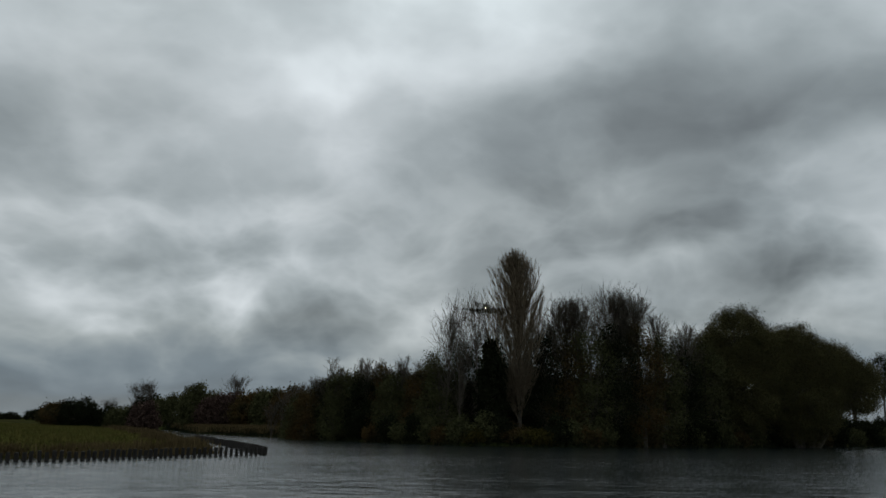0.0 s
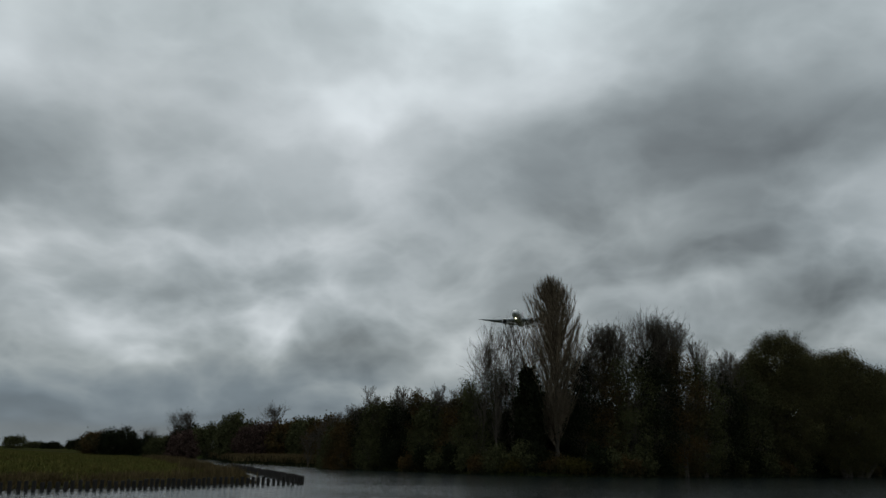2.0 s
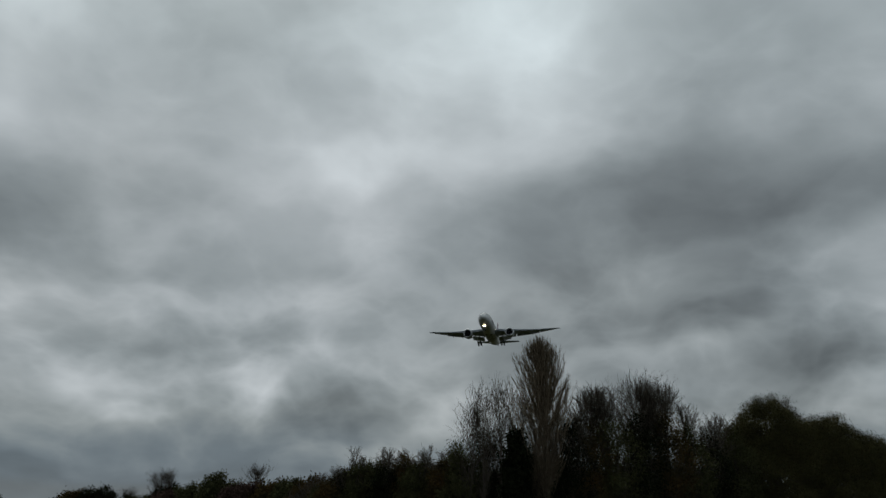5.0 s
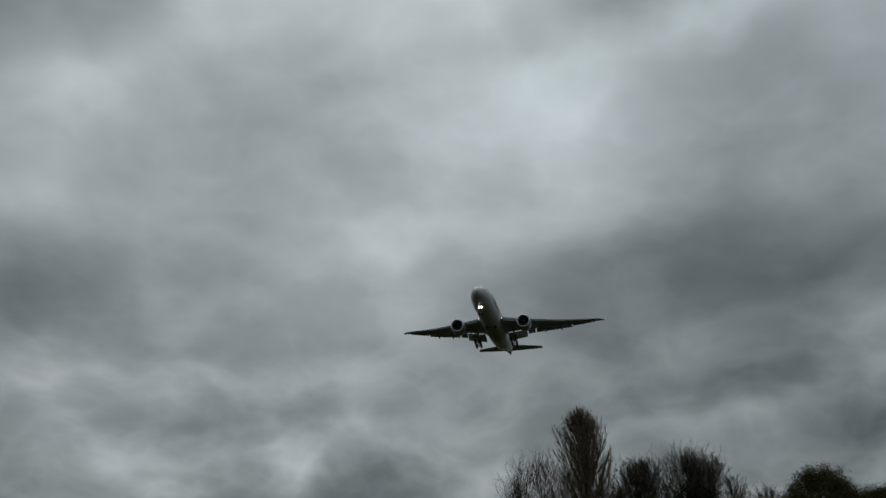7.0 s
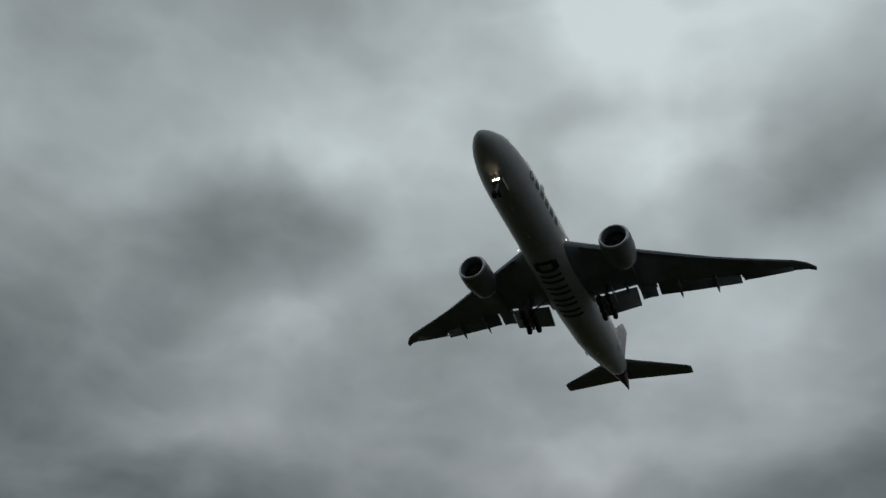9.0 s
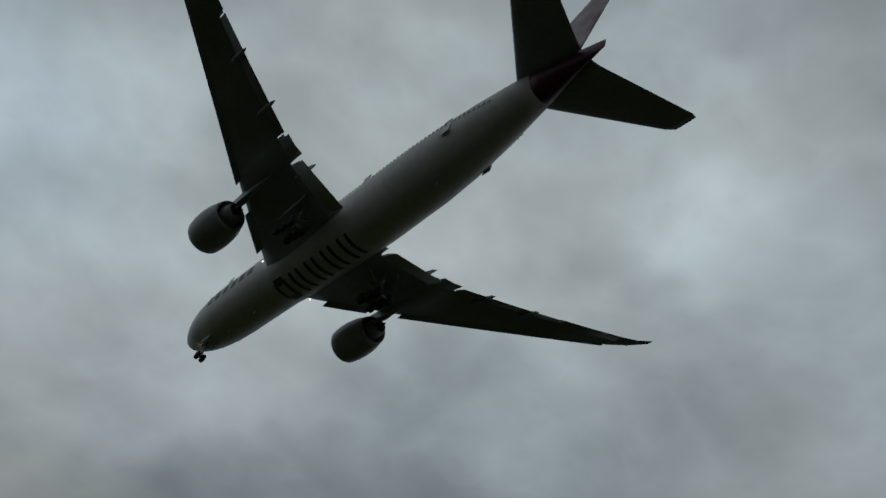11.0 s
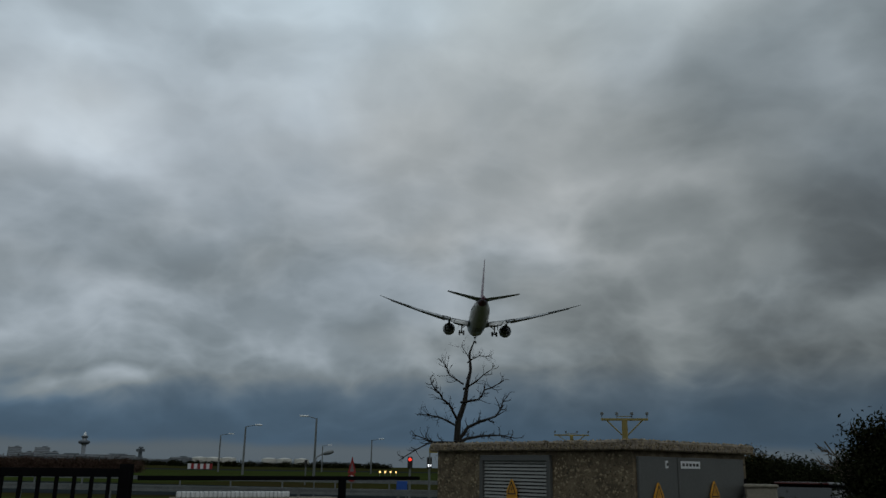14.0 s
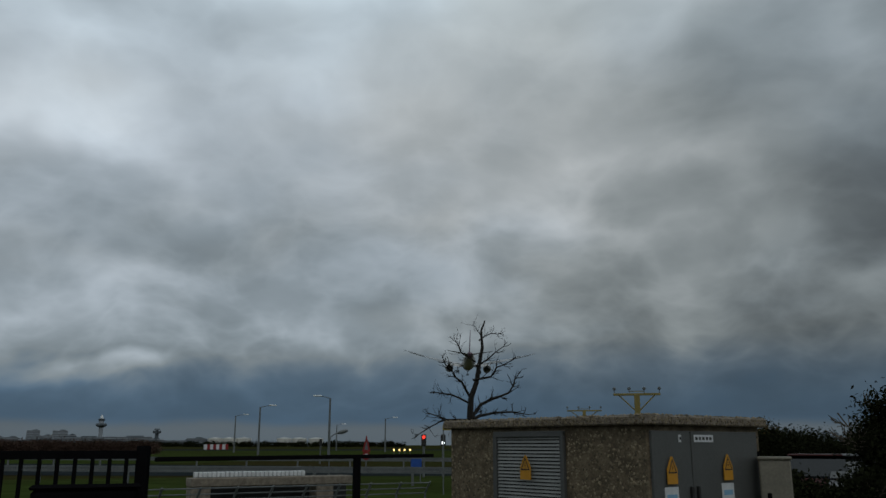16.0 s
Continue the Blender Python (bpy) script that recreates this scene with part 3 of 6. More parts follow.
def title_bar(plane, s0, s1, ang0, ang1, ring=False, name="title_bar"):
    """A plain painted mark on the hull, between two stations and two angles from the keel."""
    bm = bmesh.new()
    n = 8

    def at(u, v):
        s = s0 + (s1 - s0) * u
        a = radians(ang0 + (ang1 - ang0) * v)
        zc, ry, rz = body_at(s)
        ry, rz = ry + BULGE(s)[0] + 0.03, rz + BULGE(s)[1] + 0.03
        return (-s, ry * math.sin(a), zc - rz * math.cos(a))

    grid = [[bm.verts.new(at(i / n, j / n)) for j in range(n + 1)] for i in range(n + 1)]
    for i in range(n):
        for j in range(n):
            inner = ring and 2 <= i < n - 2 and 2 <= j < n - 2
            corner = ring and (i in (0, n - 1)) and (j in (0, n - 1))
            if not inner and not corner:
                bm.faces.new((grid[i][j], grid[i + 1][j], grid[i + 1][j + 1], grid[i][j + 1]))
    return part(name, bm, TITLE, plane, "plain dark mark painted on the hull")


def BULGE(s):
    """How far the wing-root fairing stands out of the hull (sideways, down)."""
    if 19.5 < s < 41.5:
        t = min(1, (s - 19.5) / 4.0, (41.5 - s) / 5.5)
        t = t * t * (3 - 2 * t)
        return 0.12 * t, 0.42 * t
    return 0.0, 0.0


def airliner():
    plane = tagged(new("airliner"), "grey twin-engine airliner with a maroon tail, wheels and flaps down", "airplane")
    part("fuselage", body_shell(0, 57.5, 40), HULL, plane, "pale grey painted fuselage", True)
    part("tail_cone", body_shell(57.5, 64.3, 8), MAROON, plane, "dark maroon tail cone", True)
    rings = []
    for i in range(25):
        s = 19.5 + 22.0 * i / 24
        by, bz = BULGE(s)
        zc, ry, rz = body_at(s)
        rings.append([(-s, (ry + by - (0 if by else 0.02)) * math.sin(a), zc - (rz + bz - (0 if bz else 0.02)) * math.cos(a)) for a in (radians(-82 + 164 * k / 24) for k in range(25))])
    bm = bmesh.new()
    g = [[bm.verts.new(p) for p in r] for r in rings]
    for i in range(24):
        for j in range(24):
            bm.faces.new((g[i][j], g[i + 1][j], g[i + 1][j + 1], g[i][j + 1]))
    part("belly_fairing", bm, HULL, plane, "pale grey wing-root fairing", True)
    for sign in (1, -1):
        wing = part("wing", wing_bm(sign), WING_GREY, plane, "grey swept wing with a raked tip", True)
        part("inboard_flap", flap_bm(sign, 3.5, 9.2, 3.3, 3.05, 0.18, 26, 0.05), FLAP_GREY, wing, "pale flap lowered for landing", True)
        part("flaperon", flap_bm(sign, 9.5, 11.6, 2.3, 2.1, 0.10, 16, -0.9), WING_GREY, wing, smooth=True)
        part("outboard_flap", flap_bm(sign, 12.0, 22.6, 2.0, 1.4, 0.02, 21, -0.12), WING_GREY, wing, "grey flap lowered for landing", True)
        part("aileron", flap_bm(sign, 22.9, 29.4, 1.6, 1.1, 0.0, 9, -1.2), WING_GREY, wing, smooth=True)
        part("inboard_slat", slat_bm(sign, 4.6, 8.4), WING_GREY, wing, smooth=True)
        part("outboard_slat", slat_bm(sign, 11.2, 29.2), WING_GREY, wing, smooth=True)
        for y, ln in ((8.0, 4.2), (14.6, 3.8), (19.4, 3.2)):
            le, te, th = wing_cut(y)
            rr = [[(-(te - ln * 0.55 + ln * u), sign * (y + w * math.cos(a)), wing_z(y) - 0.45 - 0.75 * u * u + h * math.sin(a)) for a in (2 * math.pi * k / 10 for k in range(10))]
                  for u, w, h in ((0, 0.04, 0.04), (0.15, 0.2, 0.25), (0.5, 0.26, 0.36), (0.85, 0.15, 0.22), (1.0, 0.03, 0.03))]
            part("flap_track_fairing", loft_bm(rr), WING_GREY, wing, smooth=True)
        engine(plane, sign)
        main_gear(plane, sign)
        part("tailplane", flat_foil_bm(((0.6, 54.8, 62.4, 2.2, 0.09), (1.6, 56.1, 62.6, 2.3, 0.09), (10.2, 62.55, 65.3, 3.45, 0.08), (10.76, 63.2, 65.3, 3.52, 0.06)), sign), WING_GREY, plane, "grey horizontal tailplane", True)
        bm = bmesh.new()
        rod(bm, (-21.25, sign * 3.35, -0.72), (-21.1, sign * 3.35, -0.72), 0.06, 0.05, 12)
        part("wing_root_light", bm, ROOT_LAMP, plane, "white wing-root light, switched on")
        # cabin windows, too many and small to lift out one by one
        bm = bmesh.new()
        for k in range(92):
            s = 8.0 + k * 0.53
            if 12.5 < s < 13.6 or 24.6 < s < 25.7 or 37.5 < s < 38.6 or s > 54:
                continue
            zc, ry, rz = body_at(s)
            zz = 1.10
            yy = ry * math.sqrt(max(0, 1 - ((zz - zc) / rz) ** 2)) + 0.012
            box(bm, (-s, sign * yy, zz), (0.24, 0.03, 0.36))
        tagged(part("cabin_windows", bm, GLASS_DARK, plane, "row of small dark cabin windows"), kind="stuff")
        for s in (12.9, 25.1, 38.0, 49.0):
            bm = bmesh.new()
            zc, ry, rz = body_at(s)
            zz = 0.65
            yy = ry * math.sqrt(max(0, 1 - ((zz - zc) / rz) ** 2))
            box(bm, (-s, sign * yy, zz), (1.05, 0.06, 1.9), None, 0.02)
            part("cabin_door", bm, HULL, plane)
        bm = bmesh.new()
        for k, (s, a) in enumerate(((2.55, 150), (3.0, 138), (3.6, 127))):
            a, quad = radians(a), []
            for ss, aa in ((s - 0.3, a - 0.16), (s + 0.35, a - 0.16), (s + 0.35, a + 0.16), (s - 0.3, a + 0.16)):
                zc, ry, rz = body_at(ss)
                quad.append(bm.verts.new((-ss, sign * (ry + 0.03) * math.sin(aa), zc - (rz + 0.03) * math.cos(aa))))
            bm.faces.new(quad)
        part("cockpit_window", bm, GLASS_DARK, plane, "dark cockpit windscreen panes")
        # plain marks where the side title stands
        for k in range(6):
            s = 8.6 + k * 1.75
            title_bar(plane, s, s + 1.15, sign * 76, sign * 97, ring=(k == 0), name="side_title_mark")
    part("fin", flat_foil_bm(((0, 47.5, 61.5, 3.2, 0.055), (0, 51.2, 61.6, 4.2, 0.075), (0, 57.0, 63.6, 9.3, 0.08), (0, 61.9, 65.3, 13.4, 0.08), (0, 62.7, 65.3, 13.75, 0.06)), vertical=True), LILAC, plane, "pale fin with a maroon emblem", True)
    nose_gear(plane)
    # plain marks where the belly title stands
    for k in range(5):
        s = 21.8 + k * 2.75
        if k == 0:
            title_bar(plane, s, s + 2.1, -30, 30, True, "belly_title_mark")
        else:
            title_bar(plane, s + 0.15, s + 0.6, -30, 26, False, "belly_title_mark")
            title_bar(plane, s + 1.35, s + 1.8, -30, 26, False, "belly_title_mark")
    for s, a, r in ((11, 0, 0.25), (16.5, 0, 0.2), (46, 0, 0.22)):
        zc, ry, rz = body_at(s)
        bm = bmesh.new()
        box(bm, (-s, 0, zc - rz - 0.15), (0.45, 0.05, 0.4), pose(0, 0, 0, 0, 25), 0.02)
        part("blade_antenna", bm, WING_GREY, plane)
    return plane


plane = airliner()

# ---- ground and water ----
FAR_BANK = ((-400, 620), (-78, 186), (-63, 156), (-37, 129), (-21, 113.5), (-9, 104), (8, 104.5), (21, 113), (40, 127), (58, 143), (100, 165), (500, 320), (4500, 900), (4500, 4500), (-4500, 4500))
MEADOW = ((-24.5, 67.0), (-28.2, 61.0), (-31.2, 54.0), (-34.2, 50.0), (-42.5, 38.5), (-80, 22), (-4500, 30), (-4500, 4400), (-420, 620), (-88, 180), (-53, 120), (-31.5, 80))
NEAR_BANK = ((-4500, 9), (4500, 9), (4500, -4500), (-4500, -4500))


def inside(px, py, poly):
    """Signed distance into a polygon, for arrays of points."""
    best = np.full(px.shape, 1e9)
    odd = np.zeros(px.shape, bool)
    for (x0, y0), (x1, y1) in zip(poly, poly[1:] + poly[:1]):
        dx, dy = x1 - x0, y1 - y0
        t = np.clip(((px - x0) * dx + (py - y0) * dy) / (dx * dx + dy * dy), 0, 1)
        best = np.minimum(best, np.hypot(px - x0 - t * dx, py - y0 - t * dy))
        if y0 != y1:
            odd ^= ((y0 > py) != (y1 > py)) & (px < dx * (py - y0) / dy + x0)
    return np.where(odd, best, -best)


def ground_z(px, py):
    def step(d, a, b):
        t = np.clip((d - a) / (b - a), 0, 1)
        return t * t * (3 - 2 * t)
    rough = 0.12 * np.sin(px * 0.31 + 1.3 * np.sin(py * 0.17)) * np.sin(py * 0.27)
    far = step(inside(px, py, FAR_BANK), -0.8, 1.4) * (1.75 + rough)
    mead = step(inside(px, py, MEADOW), -0.8, 1.2) * (1.38 + rough * 0.5)
    mead = mead + step(inside(px, py, MEADOW), 2.0, 45.0) * 1.25
    near = step(inside(px, py, NEAR_BANK), -1.5, 1.5) * 2.2
    return -2.2 + np.maximum(np.maximum(far, mead), near)


def axis_steps(lo, hi, step):
    core = list(np.arange(lo, hi + 0.1, step))
    out, s, x = [], step, hi
    while x < 4500:
        s *= 1.25
        x += s
        out.append(min(x, 4500))
    low, s, x = [], step, lo
    while x > -4500:
        s *= 1.25
        x -= s
        low.append(max(x, -4500))
    return np.array(low[::-1] + core + out)


def build_ground():
    xs, ys = axis_steps(-110, 110, 1.25), axis_steps(-60, 200, 1.25)
    gx, gy = np.meshgrid(xs, ys)
    gz = ground_z(gx, gy)
    nx, ny = len(xs), len(ys)
    verts = np.stack([gx, gy, gz], -1).reshape(-1, 3).tolist()
    idx = np.arange(nx * ny).reshape(ny, nx)
    faces = np.stack([idx[:-1, :-1], idx[:-1, 1:], idx[1:, 1:], idx[1:, :-1]], -1).reshape(-1, 4).tolist()
    g = mesh_object("ground", verts, faces, EARTH, smooth=True)
    tagged(g, "flat grassy land with low banks along the water", "ground", kind="structure")


build_ground()
w = mesh_object("water", [(-4500, 2, WATER), (4500, 2, WATER), (4500, 2500, WATER), (-4500, 2500, WATER)], [(0, 1, 2, 3)], WATER_MAT)
tagged(w, "dark rippled canal water reflecting the grey sky", "water", kind="structure")


def height(x, y):
    return float(ground_z(np.array([float(x)]), np.array([float(y)]))[0])


def polar(az, d):
    """Plan point at a bearing (left of north) and distance."""
    a = radians(az)
    return -math.sin(a) * d, math.cos(a) * d


# ---- trees ----


class Tubes:
    """Collects tapered tubes into one mesh."""

    def __init__(self):
        self.v, self.f = [], []

    def add(self, pts, r0, r1, sides=4):
        n0, n = len(self.v), len(pts)
        for i, p in enumerate(pts):
            d = (pts[min(i + 1, n - 1)] - pts[max(i - 1, 0)]).normalized()
            a = d.cross(Vector((0.31, 0.87, 0.17))).normalized()
            b = d.cross(a)
            r = r0 + (r1 - r0) * i / (n - 1)
            for k in range(sides):
                t = 2 * math.pi * k / sides
                self.v.append(p + a * (r * math.cos(t)) + b * (r * math.sin(t)))
        for i in range(n - 1):
            for k in range(sides):
                q = (k + 1) % sides
                self.f.append((n0 + i * sides + k, n0 + i * sides + q, n0 + (i + 1) * sides + q, n0 + (i + 1) * sides + k))
        self.f.append(tuple(n0 + k for k in range(sides)))
        self.f.append(tuple(n0 + (n - 1) * sides + k for k in range(sides)))


def grow(rng, start, way, length, bend=0.15, lift=0.0, steps=5):
    """A wandering limb as points."""
    pts, p, d = [Vector(start)], Vector(start), Vector(way).normalized()
    for _ in range(steps):
        d = (d + Vector((rng.uniform(-bend, bend), rng.uniform(-bend, bend), rng.uniform(-bend, bend) * 0.6 + lift))).normalized()
        p = p + d * (length / steps)
        pts.append(p.copy())
    return pts


def sideways(rng, way, angle):
    way = Vector(way).normalized()
    a = way.orthogonal().normalized()
    a.rotate(Matrix.Rotation(rng.uniform(0, 6.283), 3, way))
    return way * math.cos(angle) + a * math.sin(angle)


def bare_tree(name, label, x, y, h, clear, spread, limbs, seed, bark=None, r=None, narrow=0.35, lift=0.10, trunks=1, twigs=(5, 4)):
    """A leafless tree: trunk, limbs, branches and twigs. clear: share of the trunk without limbs."""
    rng = random.Random(seed)
    z = height(x, y) - 0.15
    tree = tagged(new(name), label, "tree")
    tree.location = (x, y, z)
    r = r or h * 0.017
    tr, br = Tubes(), Tubes()
    for k in range(trunks):
        lean = Vector((rng.uniform(-1, 1), rng.uniform(-1, 1), 0)) * (0.05 if trunks == 1 else 0.22)
        stem = grow(rng, (rng.uniform(-.3, .3) * (trunks > 1), rng.uniform(-.3, .3) * (trunks > 1), 0), Vector((0, 0, 1)) + lean, h * rng.uniform(0.9, 0.97), 0.05, 0.02, 10)
        tr.add(stem, r / math.sqrt(trunks), r * 0.08, 8)
        for i in range(limbs // trunks):
            u = clear + (0.96 - clear) * rng.random() ** 0.9
            f = u * 10
            j = min(int(f), 9)
            p = stem[j].lerp(stem[j + 1], f - j)
            d = sideways(rng, (0, 0, 1), rng.uniform(narrow * 0.6, narrow * 1.5))
            shape = math.sin(math.pi * min(1, max(0.08, (1 - (u - clear) / (1 - clear)) * 0.78 + 0.12)))
            ln = min(spread * shape / max(0.25, math.sin(narrow * 1.1)), (1.03 - u) * h * 1.1 + 0.6)
            limb = grow(rng, p, d, ln, 0.12, lift, 6)
            rr = r * (0.30 * (1 - u) + 0.08)
            br.add(limb, rr, 0.02, 5)
            for _ in range(twigs[0]):
                k2 = rng.randint(1, 5)
                sub = grow(rng, limb[k2], sideways(rng, limb[k2] - limb[k2 - 1], rng.uniform(0.3, 0.8)), ln * rng.uniform(0.25, 0.5), 0.18, lift, 4)
                br.add(sub, rr * 0.4 + 0.008, 0.012, 3)
                for _ in range(twigs[1]):
                    k3 = rng.randint(1, 4)
                    br.add(grow(rng, sub[k3], sideways(rng, sub[k3] - sub[k3 - 1], rng.uniform(0.3, 0.9)), ln * rng.uniform(0.1, 0.22), 0.2, lift, 2), 0.014, 0.008, 3)
    mesh_object("trunk", tr.v, tr.f, bark or BARK, tree, "", True)
    mesh_object("crown", br.v, br.f, bark or BARK, tree)
    return tree


def poplar(x, y, h, spread, limbs, seed):
    """A slender leafless poplar: limbs sweep out and then straight up inside a narrow pointed oval."""
    rng = random.Random(seed)
    tree = tagged(new("poplar"), "tall slender leafless poplar with brown upright branches", "tree")
    tree.location = (x, y, height(x, y) - 0.15)
    tr, br = Tubes(), Tubes()
    stem = grow(rng, (0, 0, 0), (0.01, 0, 1), h * 0.97, 0.02, 0.02, 12)
    tr.add(stem, 0.32, 0.03, 9)

    def envelope(v):
        if v < 0.62:
            return spread * (0.15 + 0.85 * math.sin(math.pi / 2 * max(0, v - 0.2) / 0.42))
        return spread * (1 - ((v - 0.62) / 0.39) ** 2.4) ** 0.8 if v < 1.0 else spread * 0.2

    for i in range(limbs):
        u = 0.09 + 0.79 * rng.random() ** 0.85
        tip_v = min(0.93 + 0.08 * rng.random(), u + rng.uniform(0.16, 0.42) * (1.08 - 0.35 * u))
        p = stem[int(u * 12)].lerp(stem[min(12, int(u * 12) + 1)], u * 12 - int(u * 12))
        a = rng.uniform(0, 6.283)
        rad = envelope(tip_v) * math.sqrt(rng.uniform(0.2, 1.0))
        tip = Vector((stem[-1].x * tip_v + rad * math.cos(a), rad * math.sin(a), tip_v * h))
        knee = p.lerp(tip, 0.35) + Vector((math.cos(a), math.sin(a), 0)) * rad * 0.22
        limb = [(p * (1 - q) ** 2 + knee * 2 * q * (1 - q) + tip * q * q) + Vector((rng.uniform(-.05, .05), rng.uniform(-.05, .05), 0)) for q in (0, .2, .4, .6, .8, 1)]
        rr = 0.045 + 0.045 * (1 - u) * rng.random()
        br.add(limb, rr, 0.018, 4)
        ln = (tip - p).length
        for _ in range(13):
            k2 = rng.randint(1, 4)
            sub = grow(rng, limb[k2], sideways(rng, limb[k2 + 1] - limb[k2], rng.uniform(0.12, 0.34)), min(ln * 0.4, (h * 1.01 - limb[k2].z)) * rng.uniform(0.5, 1.0), 0.1, 0.14, 4)
            br.add(sub, 0.028, 0.012, 3)
            for _ in range(2):
                k3 = rng.randint(1, 3)
                br.add(grow(rng, sub[k3], sideways(rng, sub[k3 + 1] - sub[k3], rng.uniform(0.2, 0.5)), rng.uniform(0.4, 1.0), 0.1, 0.12, 2), 0.02, 0.01, 3)
    mesh_object("trunk", tr.v, tr.f, BARK, tree, "", True)
    mesh_object("crown", br.v, br.f, POPLAR_BARK, tree)


def leaf_quads(rng, centres, per, size, sigma, flat=1.0):
    """Many small leaf blades about clump centres."""
    c = np.repeat(np.array(centres), per, 0)
    n = len(c)
    p = c + rng.normal(0, 1, (n, 3)) * np.array((sigma, sigma, sigma * flat))
    a = rng.normal(0, 1, (n, 3))
    a /= np.linalg.norm(a, axis=1)[:, None]
    b = np.cross(a, rng.normal(0, 1, (n, 3)))
    b /= np.linalg.norm(b, axis=1)[:, None] + 1e-9
    s = size * rng.uniform(0.6, 1.4, (n, 1))
    quad = np.stack([p - a * s, p - b * s * 0.45, p + a * s, p + b * s * 0.45], 1).reshape(-1, 3)
    return quad.tolist(), np.arange(4 * n).reshape(n, 4).tolist()


def leafy_tree(name, label, x, y, lobes, leaf, seed, per=34, clumps=120, size=0.15, sigma=0.42, trunk_r=0.25, category="tree", twig=True, hollow=0.55):
    """A tree or shrub in leaf. lobes: (dx, dy, z, rx, ry, rz) of the crown's rounded masses."""
    rng, rr = np.random.default_rng(seed), random.Random(seed)
    z = height(x, y) - 0.15
    tree = tagged(new(name), label, category)
    tree.location = (x, y, z)
    tr = Tubes()
    centres = []
    total = sum(l[3] * l[5] for l in lobes)
    for dx, dy, lz, rx, ry, rz in lobes:
        k = max(8, int(clumps * len(lobes) * rx * rz / total))
        d = rng.normal(0, 1, (k, 3))
        d /= np.linalg.norm(d, axis=1)[:, None]
        rad = (hollow + (1 - hollow) * rng.random((k, 1)) ** 0.5) * rng.uniform(0.85, 1.12, (k, 1))
        q = d * rad * np.array((rx, ry, rz)) + np.array((dx, dy, lz))
        q = q[q[:, 2] > 0.2]
        centres.append(q)
        top = Vector((dx, dy, lz))
        base = Vector((dx * 0.12, dy * 0.12, 0))
        mid = base.lerp(top, 0.5) + Vector((rr.uniform(-.3, .3), rr.uniform(-.3, .3), 0))
        tr.add([base, mid, top], trunk_r, trunk_r * 0.4, 7)
        if twig:
            for c in q[::3]:
                c = Vector(c)
                s = mid.lerp(top, rr.random())
                tr.add([s, s.lerp(c, 0.5) + Vector((rr.uniform(-.3, .3), rr.uniform(-.3, .3), rr.uniform(0, .4))), c], trunk_r * 0.22, 0.02, 3)
    v, f = leaf_quads(rng, np.concatenate(centres), per, size, sigma)
    mesh_object("trunk", tr.v, tr.f, BARK, tree)
    mesh_object("crown", v, f, leaf, tree)
    return tree


def plant(az, d):
    return polar(az, d)


def on_bank(az, inland):
    """A plan point on a bearing, that far inland of the far waterline."""
    ds = np.arange(95.0, 260.0, 0.5)
    px, py = -math.sin(radians(az)) * ds, math.cos(radians(az)) * ds
    ok = np.nonzero(inside(px, py, FAR_BANK) > inland)[0]
    return float(px[ok[0]]), float(py[ok[0]])


# the wood on the far bank
x, y = plant(0.25, 109)
poplar(x, y, 24.9, 5.0, 250, 11)
for az, d, h, sp, sd in ((4.3, 108, 17.2, 2.2, 21), (3.2, 109, 18.2, 2.1, 22), (5.2, 109, 15.0, 1.9, 23), (2.3, 110, 17.0, 1.8, 24)):
    x, y = plant(az, d)
    bare_tree("bare_tree", "leafless grey tree with thin upright branches", x, y, h, 0.16, sp, 40, sd, BARK, 0.15, 0.30, 0.09, 1, (6, 4))
for az, d, h, sp, sd in ((-4.6, 111, 18.4, 2.6, 31), (-5.6, 112, 18.6, 3.2, 32), (-6.6, 112, 18.8, 2.5, 33)):
    x, y = plant(az, d)
    bare_tree("bare_tree", "half-bare tree with dense fanned branches", x, y, h, 0.2, sp, 80, sd, BARK, 0.26, 0.42, 0.08, 1, (8, 6))
x, y = plant(2.15, 107)
leafy_tree("cypress", "dark columnar evergreen tree on the bank", x, y, ((0, 0, 4, 1.7, 1.7, 4.4), (0.1, 0, 8.2, 1.4, 1.4, 3.6), (0, 0, 10.8, 0.8, 0.8, 2.0)), LEAF_DARK, 41, 50, 110, 0.2, 0.35)
for az, d, top, wd, leaf, sd in (
        (-1.6, 110, 14.0, 3.2, LEAF_DARK, 51), (-3.0, 110, 14.6, 2.8, LEAF_AUTUMN, 52), (-4.8, 109, 14.6, 3.2, LEAF_GREEN, 53), (-6.3, 110, 14.8, 3.0, LEAF_DARK, 54), (-8.0, 111, 15.8, 2.7, LEAF_AUTUMN, 55),
        (-9.2, 113, 14.4, 2.5, LEAF_GREEN, 56), (-10.4, 116, 13.2, 2.3, LEAF_DARK, 57), (-12.0, 121, 14.2, 2.8, LEAF_GREEN, 58), (1.2, 113, 11.5, 3.4, LEAF_DARK, 59), (3.9, 112, 12.9, 3.6, LEAF_DARK, 60), (5.6, 111, 11.4, 3.2, LEAF_GREEN, 61), (-0.7, 113, 10.5, 3.0, LEAF_DARK, 62), (0.2, 114, 9.0, 3.2, LEAF_AUTUMN, 63)):
    x, y = plant(az, d)
    leafy_tree("alder", "dense tree with dark thinning autumn leaves", x, y, ((0, 0, top * 0.30, wd * 1.1, wd, top * 0.28), (0.6, 0.2, top * 0.62, wd * 0.9, wd * 0.9, top * 0.24), (-0.5, 0, top * 0.86, wd * 0.55, wd * 0.55, top * 0.15)), leaf, sd, 40, 130, 0.12, 0.46)
